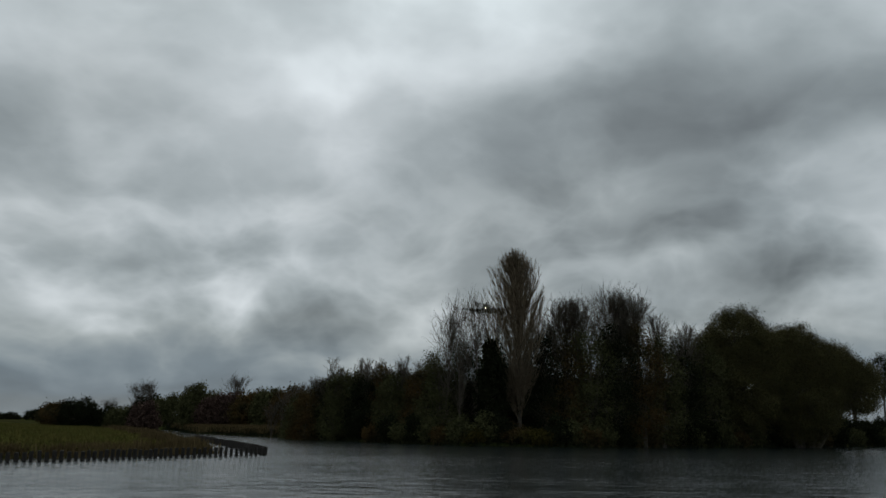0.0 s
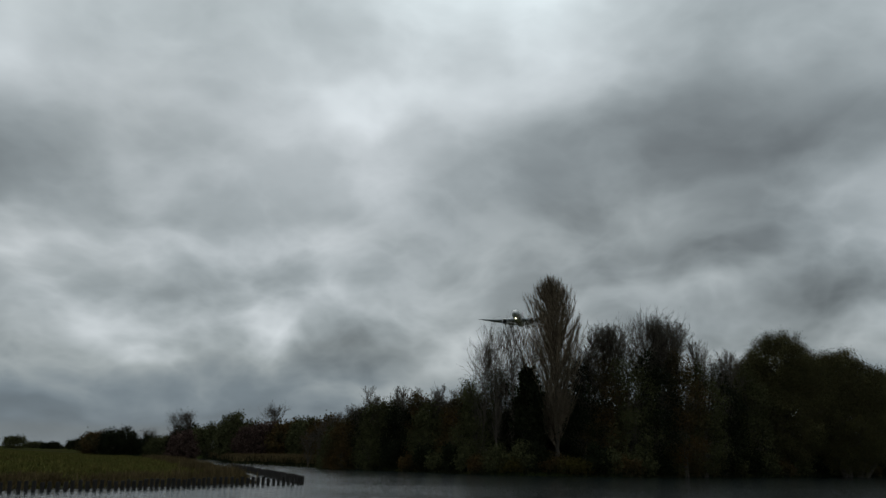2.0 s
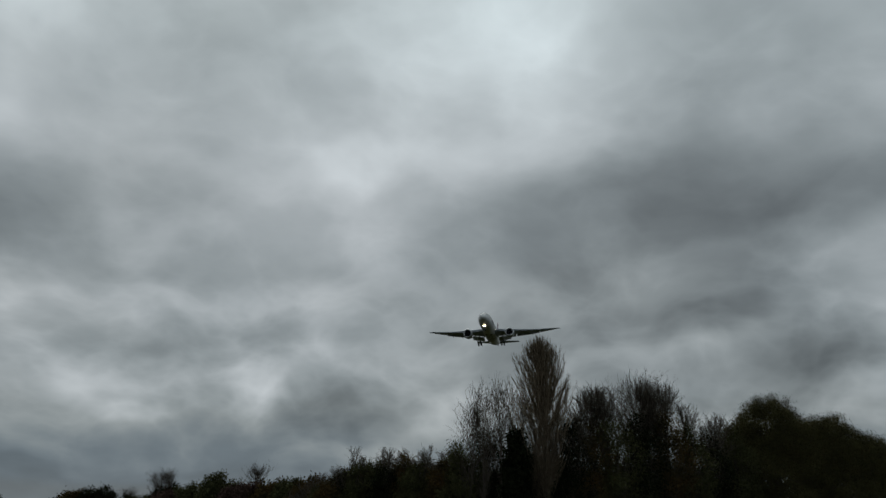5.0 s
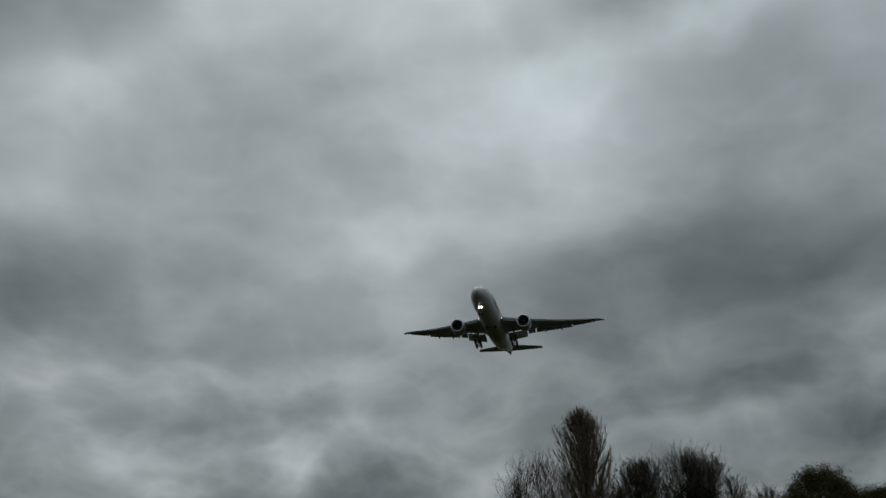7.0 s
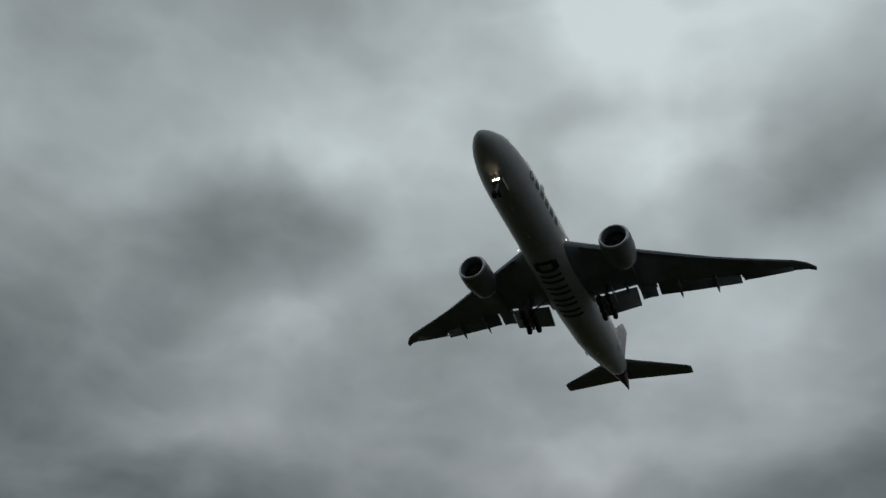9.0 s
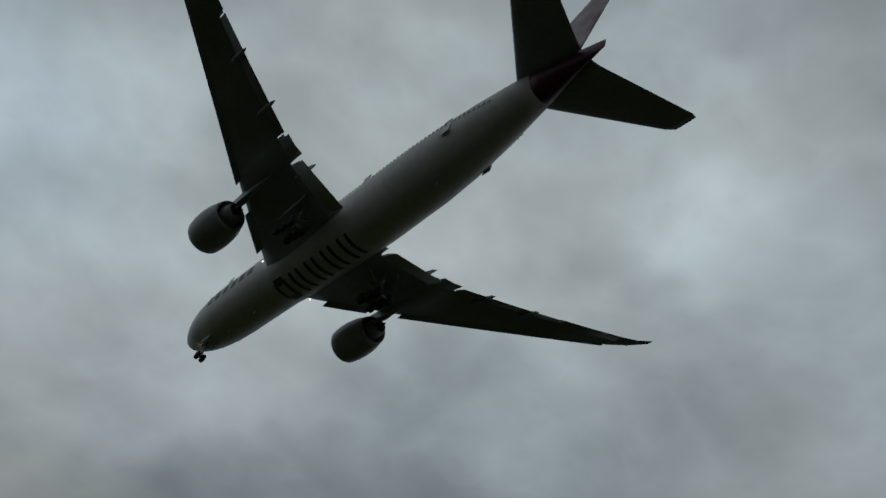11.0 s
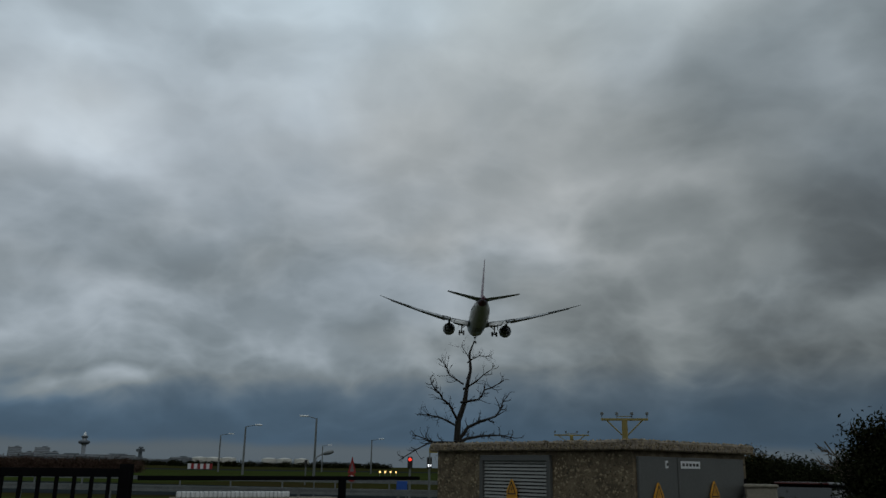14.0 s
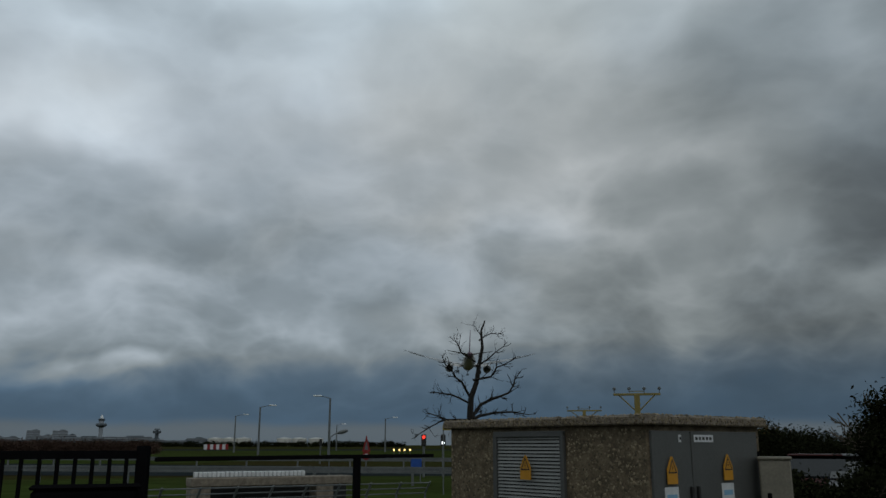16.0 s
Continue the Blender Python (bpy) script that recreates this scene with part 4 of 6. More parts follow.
# growth behind, its leaf colour darkened to stand for shade in the wood
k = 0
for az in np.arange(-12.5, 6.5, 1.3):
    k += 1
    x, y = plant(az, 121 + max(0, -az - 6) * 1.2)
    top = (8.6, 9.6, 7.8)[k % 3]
    leafy_tree("undergrowth_tree", "low tree inside the waterside wood, leaves darkened for shade", x, y, ((0, 0, top * 0.4, 2.2, 1.6, top * 0.42), (0.5, 0, top * 0.72, 1.6, 1.4, top * 0.28)), LEAF_DARK, 700 + k, 60, 110, 0.18, 0.45, 0.12, "tree", False, 0.2)
# the big willows
for az, d, lobes, sd in (
        (-14.2, 126, ((0, 0, 8, 5.0, 4.5, 6.5), (-0.3, 0, 14.4, 4.4, 4.0, 4.7), (3.4, 0, 12, 3.2, 3, 4.2), (-4.2, 0, 11, 3.0, 3, 4.6)), 71),
        (-17.6, 131, ((0, 0, 8, 5.5, 4.5, 6.0), (-0.5, 0, 14.0, 4.2, 4.0, 4.5), (4.8, 0, 11.7, 3.6, 3, 4.2), (-3.5, 0, 13.2, 3.0, 3, 4.0), (8.2, 0, 9.8, 3.0, 3, 3.6)), 72)):
    x, y = plant(az, d)
    leafy_tree("willow", "broad rounded willow with dull olive leaves", x, y, lobes, LEAF_WILLOW, sd, 230, 380, 0.085, 0.46, 0.4)
for az, d, top, wd, leaf, sd in ((-19.6, 6, 13.6, 2.4, LEAF_DARK, 81), (-20.6, 8, 14.2, 2.2, LEAF_DARK, 85), (-22.3, 6, 15.2, 2.6, LEAF_DARK, 82), (-23.4, 9, 15.0, 2.6, LEAF_GREEN, 86), (-24.6, 6, 15.4, 2.8, LEAF_GREEN, 83), (-26.5, 6, 14.2, 3.0, LEAF_DARK, 84)):
    x, y = on_bank(az, d)
    leafy_tree("thin_tree", "thin tree with sparse dark leaves and bare stems", x, y, ((0, 0, top * 0.74, wd, wd, top * 0.25), (0.7, 0.3, top * 0.82, wd * 0.5, wd * 0.5, top * 0.14)), leaf, sd, 40, 80, 0.14, 0.4)
# the thicket under the thin trees; shade below crowns put into its leaf colour
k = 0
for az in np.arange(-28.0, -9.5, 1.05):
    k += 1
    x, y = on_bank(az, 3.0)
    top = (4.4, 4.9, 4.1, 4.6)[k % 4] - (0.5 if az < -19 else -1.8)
    leafy_tree("thicket", "dense thicket under the waterside trees, leaves darkened for shade", x, y, ((0, 0, top * 0.4, 2.0, 1.6, top * 0.5), (0.9, 0, top * 0.5, 1.4, 1.3, top * 0.42)), LEAF_DARK, 400 + k, 60, 70, 0.16, 0.4, 0.06, "shrub", False, 0.2)
# the lower wood along the bank
k = 0
for az in np.arange(6.0, 15.4, 0.62):
    k += 1
    d = 112 + (az - 6) * 1.6 + (k % 3) * 2.2
    x, y = plant(az, d)
    top = (9.7, 8.9, 10.2, 9.2, 8.5)[k % 5] - max(0, az - 12.5) * 0.55
    leafy_tree("bank_tree", "low dense tree with dull green leaves at the waterside", x, y, ((0, 0, top * 0.34, 2.3, 2.2, top * 0.34), (0.4, 0, top * 0.72, 1.7, 1.7, top * 0.27)), (LEAF_GREEN, LEAF_DARK, LEAF_GREEN, LEAF_AUTUMN)[k % 4], 100 + k, 50, 110, 0.14, 0.4)
for az, h, sd in ((16.2, 8.0, 131), (15.5, 7.2, 132), (16.9, 6.2, 133)):
    x, y = plant(az, 134)
    bare_tree("sapling", "thin half-bare sapling at the waterside", x, y, h, 0.25, 1.3, 26, sd, BARK, 0.10, 0.45, 0.05, 1, (5, 4))
# thin bare stems standing above the low wood
k = 0
for az in np.arange(5.6, 14.6, 0.42):
    k += 1
    x, y = plant(az + 0.11 * (k * 7 % 5), 113 + (az - 6) * 1.6 + (k * 3 % 4))
    bare_tree("bank_sapling", "slender half-bare sapling rising above the low wood", x, y, (10.6, 9.4, 10.0, 11.2, 9.0)[k % 5] - max(0, az - 12.5) * 0.5, 0.35, 1.1, 26, 750 + k, BARK, 0.09, 0.38, 0.07, 1, (6, 4))
for az, d, h, sd in ((-7.6, 112, 17.6, 791), (-8.6, 113, 16.0, 792), (-9.8, 115, 14.6, 793), (-2.4, 110, 16.8, 794), (-3.4, 111, 18.0, 795), (-10.8, 118, 14.8, 796), (-1.4, 111, 15.8, 797)):
    x, y = plant(az, d)
    bare_tree("bare_tree", "half-bare tree with dense fanned branches", x, y, h, 0.3, 1.9, 50, sd, BARK, 0.18, 0.42, 0.07, 1, (7, 5))
# shrubs at the foot of the wood
k = 0
for az in np.arange(-27.0, 14.0, 0.95):
    k += 1
    x, y = on_bank(az, 1.0)
    leaf = LEAF_YELLOW if abs(az - 3.6) < 0.6 or abs(az + 1.0) < 0.9 else (LEAF_AUTUMN if abs(az + 8.5) < 1.2 or k % 5 == 0 else (LEAF_DARK if k % 2 else LEAF_GREEN))
    hh = 1.2 if leaf is LEAF_YELLOW else 1.6 + (k * 7 % 5) * 0.35
    leafy_tree("shrub", "low dense shrub growing at the waterside", x, y, ((0, 0, hh * 0.55, 1.5, 1.0, hh * 0.62), (0.8, 0.2, hh * 0.35, 1.0, 0.9, hh * 0.45)), leaf, 200 + k, 30, 50, 0.16, 0.3, 0.05, "shrub", False)
# beyond the meadow and the channel
for az, d, top, wd, leaf, sd in (
        (18.2, 182, 8.2, 3.6, LEAF_AUTUMN, 301), (19.6, 188, 8.0, 3.4, HEDGE_BROWN, 302), (21.0, 196, 8.4, 3.4, LEAF_GREEN, 303), (21.9, 196, 10.4, 2.5, LEAF_GREEN, 304), (17.0, 172, 8.4, 3.0, LEAF_GREEN, 305), (20.3, 190, 7.4, 3.8, HEDGE_BROWN, 306), (15.8, 165, 8.4, 3.2, LEAF_AUTUMN, 319), (24.9, 205, 7.6, 2.6, HEDGE_BROWN, 318),
        (23.3, 235, 8.6, 4.4, LEAF_GREEN, 307), (24.6, 240, 8.2, 4.4, LEAF_DARK, 308), (26.0, 245, 7.4, 4.6, LEAF_GREEN, 309), (27.4, 250, 7.0, 5.0, LEAF_DARK, 310), (28.7, 250, 7.6, 5.2, LEAF_DARK, 311), (30.0, 255, 6.6, 4.2, LEAF_AUTUMN, 312), (31.2, 600, 7.0, 6.0, LEAF_DARK, 313),
        (32.6, 700, 6.0, 7.0, LEAF_DARK, 316), (33.5, 800, 6.0, 8.0, LEAF_GREEN, 317), (34.6, 600, 9.0, 7.0, LEAF_GREEN, 314), (36.2, 420, 9.5, 4.5, LEAF_DARK, 315)):
    x, y = plant(az, d)
    leafy_tree("hedge_tree", "rounded low tree in a hedge beyond the meadow", x, y, ((0, 0, top * 0.40, wd * 1.25, wd, top * 0.42), (0.3 * wd, 0, top * 0.68, wd * 0.6, wd * 0.6, top * 0.32), (-0.5 * wd, 0, top * 0.6, wd * 0.6, wd * 0.6, top * 0.30)), leaf, sd, 34, 110, 0.26, 0.55)
for az, d, h, sp, sd in ((19.4, 198, 11.0, 3.2, 321), (25.4, 240, 12.6, 3.2, 322), (24.7, 240, 11.0, 2.8, 323), (22.3, 200, 8.6, 1.2, 324), (26.9, 250, 8.2, 2.0, 325), (37.2, 420, 13, 3.0, 326)):
    x, y = plant(az, d)
    bare_tree("far_bare_tree", "leafless rounded tree beyond the meadow", x, y, h, 0.25, sp, 46, sd, BARK, 0.22, 0.55, 0.05, 1, (6, 5))


def tufts(name, label, mat, pts, hmin, hmax, seed, wide=0.05, per=9, sigma=0.25):
    """Upright blades in tufts: grass or reeds."""
    rng = np.random.default_rng(seed)
    p = np.repeat(np.array(pts), per, 0)
    n = len(p)
    p = p + np.concatenate([rng.normal(0, sigma, (n, 2)), np.zeros((n, 1))], 1)
    a = rng.uniform(0, np.pi, n)
    side = np.stack([np.cos(a), np.sin(a), 0 * a], -1) * wide * rng.uniform(0.6, 1.4, (n, 1))
    tip = p + np.concatenate([rng.normal(0, 0.22, (n, 2)), rng.uniform(hmin, hmax, (n, 1))], 1)
    v = np.stack([p - side, p + side, tip], 1).reshape(-1, 3)
    ob = mesh_object(name, v.tolist(), np.arange(3 * n).reshape(n, 3).tolist(), mat)
    return tagged(ob, label, "vegetation", kind="stuff")


def scatter(poly, n, seed, box_area, inset=0.4):
    rng = np.random.default_rng(seed)
    x0, x1, y0, y1 = box_area
    px, py = rng.uniform(x0, x1, n), rng.uniform(y0, y1, n)
    keep = inside(px, py, poly) > inset
    px, py = px[keep], py[keep]
    return np.stack([px, py, ground_z(px, py) - 0.03], -1)


tufts("meadow_grass", "rough green and straw-coloured meadow grass", GRASS_BLADE, scatter(MEADOW, 26000, 5, (-170, -20, 30, 240)), 0.25, 0.6, 5, 0.08, 8)
pts = scatter(MEADOW, 26000, 6, (-70, -20, 30, 125), 0.2)
near_edge = (inside(pts[:, 0], pts[:, 1], MEADOW) < 2.0 + 5.0 * (0.5 + 0.5 * np.sin(pts[:, 0] * 0.9 + pts[:, 1] * 0.4))) & (pts[:, 1] < 66)
tufts("bank_reeds", "dry brown reeds along the meadow's edge", REED, pts[near_edge], 0.4, 0.95, 7, 0.05, 8)
pts = scatter(MEADOW, 40000, 12, (-95, -20, 62, 185), 0.2)
near_edge = inside(pts[:, 0], pts[:, 1], MEADOW) < 2.0 + 1.6 * np.sin(pts[:, 1] * 0.21)
tufts("channel_reeds", "tall brown reeds on the meadow side of the channel", REED, pts[near_edge], 0.5, 1.3, 13, 0.07, 8, 0.35)
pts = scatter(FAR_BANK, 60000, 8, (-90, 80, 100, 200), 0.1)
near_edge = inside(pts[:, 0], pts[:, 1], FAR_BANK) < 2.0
# these blades take the dark leaf colour in place of shade at the waterline
tufts("far_bank_reeds", "reeds and grass along the far bank, darkened for shade", LEAF_DARK, pts[near_edge], 0.5, 1.3, 9, 0.06, 7)
pts = scatter(FAR_BANK, 30000, 10, (-85, -30, 125, 195), 1.0)
near_edge = inside(pts[:, 0], pts[:, 1], FAR_BANK) < 14
tufts("reed_bed", "tall brown reed bed beside the channel", REED, pts[near_edge], 0.7, 1.4, 11, 0.07, 7, 0.4)


# the white shed beyond the meadow
x, y = polar(30.4, 420)
ws = tagged(new("farm_shed"), "small white farm shed far beyond the meadow", "shed")
ws.matrix_basis = pose(x, y, height(x, y), 0, 0, 25)
bm = bmesh.new()
box(bm, (0, 0, 1.2), (7.0, 5.0, 2.4), None, 0.05)
part("wall", bm, HULL, ws)
part("roof", loft_bm([[(sx, -2.8, 2.4), (sx, 0, 3.4), (sx, 2.8, 2.4)] for sx in (-3.7, 3.7)]), HULL, ws)


def timber_piles(label, line, gap, hmin, hmax, r, seed):
    """A row of driven timber posts along a plan line."""
    rng = random.Random(seed)
    row = tagged(new("timber_piling"), label, "piling")
    meshes = []
    for k in range(6):
        bm = bmesh.new()
        hh = rng.uniform(hmin, hmax)
        vs = bmesh.ops.create_cone(bm, cap_ends=True, segments=9, radius1=r * rng.uniform(0.9, 1.1), radius2=r * rng.uniform(0.85, 1.0), depth=hh + 1.0, matrix=pose(0, 0, (hh - 1.0) / 2))["verts"]
        bmesh.ops.bevel(bm, geom=[e for e in bm.edges if all(v.co.z > hh * 0.9 for v in e.verts)], offset=0.02, segments=1, affect="EDGES")
        ob = part("post", bm, POST_WOOD)
        meshes.append(ob.data)
        bpy.data.objects.remove(ob)
    for (x0, y0), (x1, y1) in zip(line, line[1:]):
        ln = math.hypot(x1 - x0, y1 - y0)
        n = int(ln / gap)
        for i in range(n):
            t = i / n
            ob = new("post", rng.choice(meshes))
            ob.parent = row
            ob.matrix_basis = pose(x0 + (x1 - x0) * t + rng.uniform(-.03, .03), y0 + (y1 - y0) * t + rng.uniform(-.03, .03), WATER, rng.uniform(-3, 3), rng.uniform(-3, 3), rng.uniform(0, 360))
    return row


timber_piles("row of dark weathered timber posts standing in the water", ((-20.6, 66.8), (-25.4, 59.6), (-28.7, 52.5), (-31.5, 48.8), (-39, 38.5)), 0.46, 0.52, 0.68, 0.135, 1)
timber_piles("row of dark timber posts along the channel", ((-20.7, 67.1), (-27.0, 79.0), (-45.0, 113.0)), 0.33, 0.5, 0.68, 0.13, 2)

# ---- the airport side ----
CONCRETE = material("pebbled_concrete", (0.165, 0.13, 0.085), 0.9, 0, 0.5, 6.0, 45.0, 0.02, second=(0.085, 0.068, 0.045))
PEBBLE = material("wall_pebble", (0.20, 0.162, 0.105), 0.85, 0, 0.3, 5.0, 30.0, random_tint=0.7)
ROOF_CONCRETE = material("roof_gravel", (0.24, 0.205, 0.165), 0.95, 0, 0.4, 8.0, 60.0, 0.02)
DOOR_GREY = material("grey_door_paint", (0.088, 0.092, 0.090), 0.5, 0, 0.12, 1.5, 30.0)
SLAT_GREY = material("louvre_grey_metal", (0.25, 0.26, 0.255), 0.5, 0.1, 0.15, 2.0, 30.0)
SIGN_ORANGE = material("orange_sign", (0.55, 0.26, 0.02), 0.5, 0, 0.1, 5.0, 40.0)
SIGN_BLACK = material("sign_black", (0.02, 0.02, 0.02), 0.5, 0, 0.1, 5.0, 40.0)
WHITE = material("white_plate", (0.62, 0.64, 0.66), 0.5, 0, 0.1, 4.0, 30.0)
PALE_BLUE = material("pale_blue_print", (0.22, 0.42, 0.60), 0.5, 0, 0.1, 4.0, 30.0)
BEIGE = material("beige_cabinet", (0.22, 0.205, 0.165), 0.6, 0, 0.2, 3.0, 25.0)
BLACK_STEEL = material("black_fence_paint", (0.007, 0.007, 0.008), 0.9, 0, 0.2, 4.0, 30.0, spec=0.0)
GALV = material("galvanised_steel", (0.15, 0.165, 0.17), 0.6, 0.2, 0.2, 3.0, 20.0)
YELLOW = material("yellow_mast_paint", (0.24, 0.19, 0.055), 0.55, 0, 0.15, 3.0, 20.0)
RED = material("red_paint", (0.24, 0.016, 0.016), 0.4, 0, 0.15, 3.0, 20.0)
BLUE = material("blue_sign_paint", (0.02, 0.08, 0.35), 0.4, 0, 0.15, 3.0, 20.0)
ASPHALT = material("asphalt", (0.024, 0.030, 0.033), 1.0, 0, 0.25, 0.3, 8.0, spec=0.0)
FIELD = material("airfield_grass", (0.036, 0.054, 0.014), 1.0, 0, 0.4, 0.05, 0.6, 0.02, second=(0.030, 0.036, 0.012), spec=0.0)
# distance haze is mixed into this pale, bluish facade colour
CITY = material("far_facade_with_haze", (0.30, 0.33, 0.37), 0.8, 0, 0.3, 0.03, 0.3)
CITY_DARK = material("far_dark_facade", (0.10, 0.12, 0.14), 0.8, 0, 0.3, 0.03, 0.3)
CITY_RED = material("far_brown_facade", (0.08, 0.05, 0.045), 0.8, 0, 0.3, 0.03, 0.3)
TANK_WHITE = material("white_tank_paint", (0.55, 0.55, 0.52), 0.6, 0, 0.15, 0.1, 1.0)
DEAD_BARK = material("dead_tree_bark", (0.018, 0.016, 0.014), 0.95, 0, 0.3, 3.0, 25.0)
LAMP_HEAD = material("pale_lamp_head", (0.86, 0.88, 0.90), 0.4, 0, 0.1, 3.0, 20.0)
RED_LIGHT = glow("red_signal", (1.0, 0.05, 0.03), 1.2)
WHITE_LIGHT = glow("white_signal", (0.9, 0.95, 1.0), 1.5)
AMBER_LIGHT = glow("amber_light", (1.0, 0.6, 0.2), 2.0)

SHED_C = Vector((-3.13, -11.07, 0))
SHED_U = Vector((0.60, -0.80, 0))
SHED_W = Vector((-0.80, -0.60, 0))
SHED_L, SHED_D, SHED_H = 4.3, 2.95, 2.095


def shed_space():
    m = Matrix((SHED_U, SHED_W, Vector((0, 0, 1)))).transposed().to_4x4()
    m.translation = SHED_C
    return m


def transformer_shed():
    """Local x runs along the louvre side, y along the door side; both faces look outwards from x = 0 or y = 0."""
    shed = tagged(new("transformer_shed"), "low pebbled concrete transformer shed with grey doors", "shed")
    shed.matrix_basis = shed_space()
    ins = 0.1
    bm = bmesh.new()
    box(bm, (SHED_L / 2, SHED_D / 2, 0.968), (SHED_L - 2 * ins, SHED_D - 2 * ins, 2.036), None, 0.015)
    part("wall", bm, CONCRETE, shed, "exposed-aggregate concrete wall")
    bm = bmesh.new()
    box(bm, (SHED_L / 2, SHED_D / 2, SHED_H - 0.065), (SHED_L, SHED_D, 0.13), None, 0.02)
    roof = part("roof", bm, ROOF_CONCRETE, shed, "flat gravelled concrete roof slab")
    rng = random.Random(5)
    # loose stones on the slab's rim
    v, f = [], []
    for k in range(700):
        if k % 2:
            x, y = rng.uniform(0, SHED_L), rng.uniform(0.0, 0.35)
        else:
            x, y = rng.uniform(0.0, 0.35), rng.uniform(0, SHED_D)
        r = rng.uniform(0.012, 0.03)
        n0 = len(v)
        v += [(x - r, y, SHED_H), (x, y - r, SHED_H), (x + r, y, SHED_H), (x, y + r, SHED_H), (x, y, SHED_H + r)]
        f += [(n0, n0 + 1, n0 + 4), (n0 + 1, n0 + 2, n0 + 4), (n0 + 2, n0 + 3, n0 + 4), (n0 + 3, n0, n0 + 4)]
    tagged(mesh_object("roof_gravel", v, f, PEBBLE, shed, "loose gravel on the roof"), kind="stuff")
    # pebbles proud of the walls
    v, f = [], []
    for k in range(5600):
        r = rng.uniform(0.012, 0.036)
        h = rng.uniform(0.005, 0.014)
        z = rng.uniform(0.02, 1.92)
        if k % 3:
            x = rng.uniform(0.12, SHED_L - 0.12)
            c, ax, nz = Vector((x, ins, z)), Vector((1, 0, 0)), Vector((0, -1, 0))
            if 1.55 < x < 3.12 and k % 5:
                continue
        else:
            y = rng.uniform(0.12, SHED_D - 0.12)
            c, ax, nz = Vector((ins, y, z)), Vector((0, 1, 0)), Vector((-1, 0, 0))
            if 0.1 < y < 2.7 and k % 5:
                continue
        if k % 5 == 0:
            # on the slab's edge
            r *= 0.7
            z = SHED_H - rng.uniform(0.02, 0.115)
            c = Vector((rng.uniform(0.02, SHED_L - 0.02), 0, z)) if k % 3 else Vector((0, rng.uniform(0.02, SHED_D - 0.02), z))
        a = rng.uniform(0, 3.14)
        e1 = ax * math.cos(a) + Vector((0, 0, 1)) * math.sin(a)
        e2 = nz.cross(e1)
        n0 = len(v)
        v += [c + e1 * r, c + e2 * r * 0.7, c - e1 * r, c - e2 * r * 0.7, c + nz * h]
        f += [(n0, n0 + 1, n0 + 4), (n0 + 1, n0 + 2, n0 + 4), (n0 + 2, n0 + 3, n0 + 4), (n0 + 3, n0, n0 + 4)]
    tagged(mesh_object("wall_pebble", v, f, PEBBLE, shed, "brown and grey pebbles set in the wall"), kind="stuff")
    # the louvre
    lx0, lx1 = 1.62, 3.02
    bm = bmesh.new()
    yy = ins - 0.03
    box(bm, ((lx0 + lx1) / 2, yy, 1.86), (lx1 - lx0 + 0.1, 0.07, 0.09), None, 0.01)
    for xx in (lx0 - 0.02, lx1 + 0.02):
        box(bm, (xx, yy, 0.93), (0.08, 0.07, 1.80), None, 0.01)
    louvre = part("louvre_frame", bm, DOOR_GREY, shed, "grey steel louvre frame")
    bm = bmesh.new()
    box(bm, ((lx0 + lx1) / 2, ins + 0.0, 0.95), (lx1 - lx0 - 0.04, 0.02, 1.76))
    part("louvre_backing", bm, BLACK_STEEL, louvre)
    for k in range(34):
        bm = bmesh.new()
        box(bm, ((lx0 + lx1) / 2, ins - 0.028, 0.10 + k * 0.0515), (lx1 - lx0 - 0.06, 0.012, 0.043), pose(0, 0, 0, -32), 0.003)
        part("slat", bm, SLAT_GREY, louvre)
    # the double door
    for k, (y0, y1) in enumerate(((0.14, 1.00), (1.02, 2.70))):
        bm = bmesh.new()
        box(bm, (ins - 0.025, (y0 + y1) / 2, 0.98), (0.05, y1 - y0, 1.82), None, 0.008)
        door = part("door", bm, DOOR_GREY, shed, "grey steel door leaf")
        bm = bmesh.new()
        hy = y1 - 0.06 if k == 0 else y0 + 0.07
        box(bm, (ins - 0.075, hy, 0.98), (0.05, 0.05, 0.34), None, 0.012)
        box(bm, (ins - 0.055, hy, 1.08), (0.06, 0.03, 0.03))
        box(bm, (ins - 0.055, hy, 0.88), (0.06, 0.03, 0.03))
        part("handle", bm, SIGN_BLACK, door, "black door handle")
    for z in (0.5, 1.55):
        bm = bmesh.new()
        rod(bm, (ins - 0.06, 2.70, z - 0.06), (ins - 0.06, 2.70, z + 0.06), 0.018)
        part("hinge", bm, BLACK_STEEL, shed)
    # signs: (side, along, height)
    for side, along, z in (("x", 2.33, 1.36), ("y", 0.50, 1.36), ("y", 1.83, 1.38)):
        sg = shed_sign(side, along, z)
        sg.parent = shed
        if side == "y":
            st = sticker(along + 0.0, z - 0.42)
            st.parent = shed
    for y0, y1, z in ((0.72, 0.78, 1.79), (1.08, 1.54, 1.79)):
        bm = bmesh.new()
        box(bm, (ins - 0.056, (y0 + y1) / 2, z), (0.008, y1 - y0, 0.10))
        plate = part("name_plate", bm, WHITE, shed, "white plate with unreadable lettering")
        bm = bmesh.new()
        n = max(1, int((y1 - y0) / 0.09))
        for k in range(n):
            box(bm, (ins - 0.062, y0 + 0.03 + (k + 0.3) * (y1 - y0 - 0.04) / n, z), (0.004, (y1 - y0) / n * 0.55, 0.04))
        part("lettering_bar", bm, SIGN_BLACK, plate)
    return shed


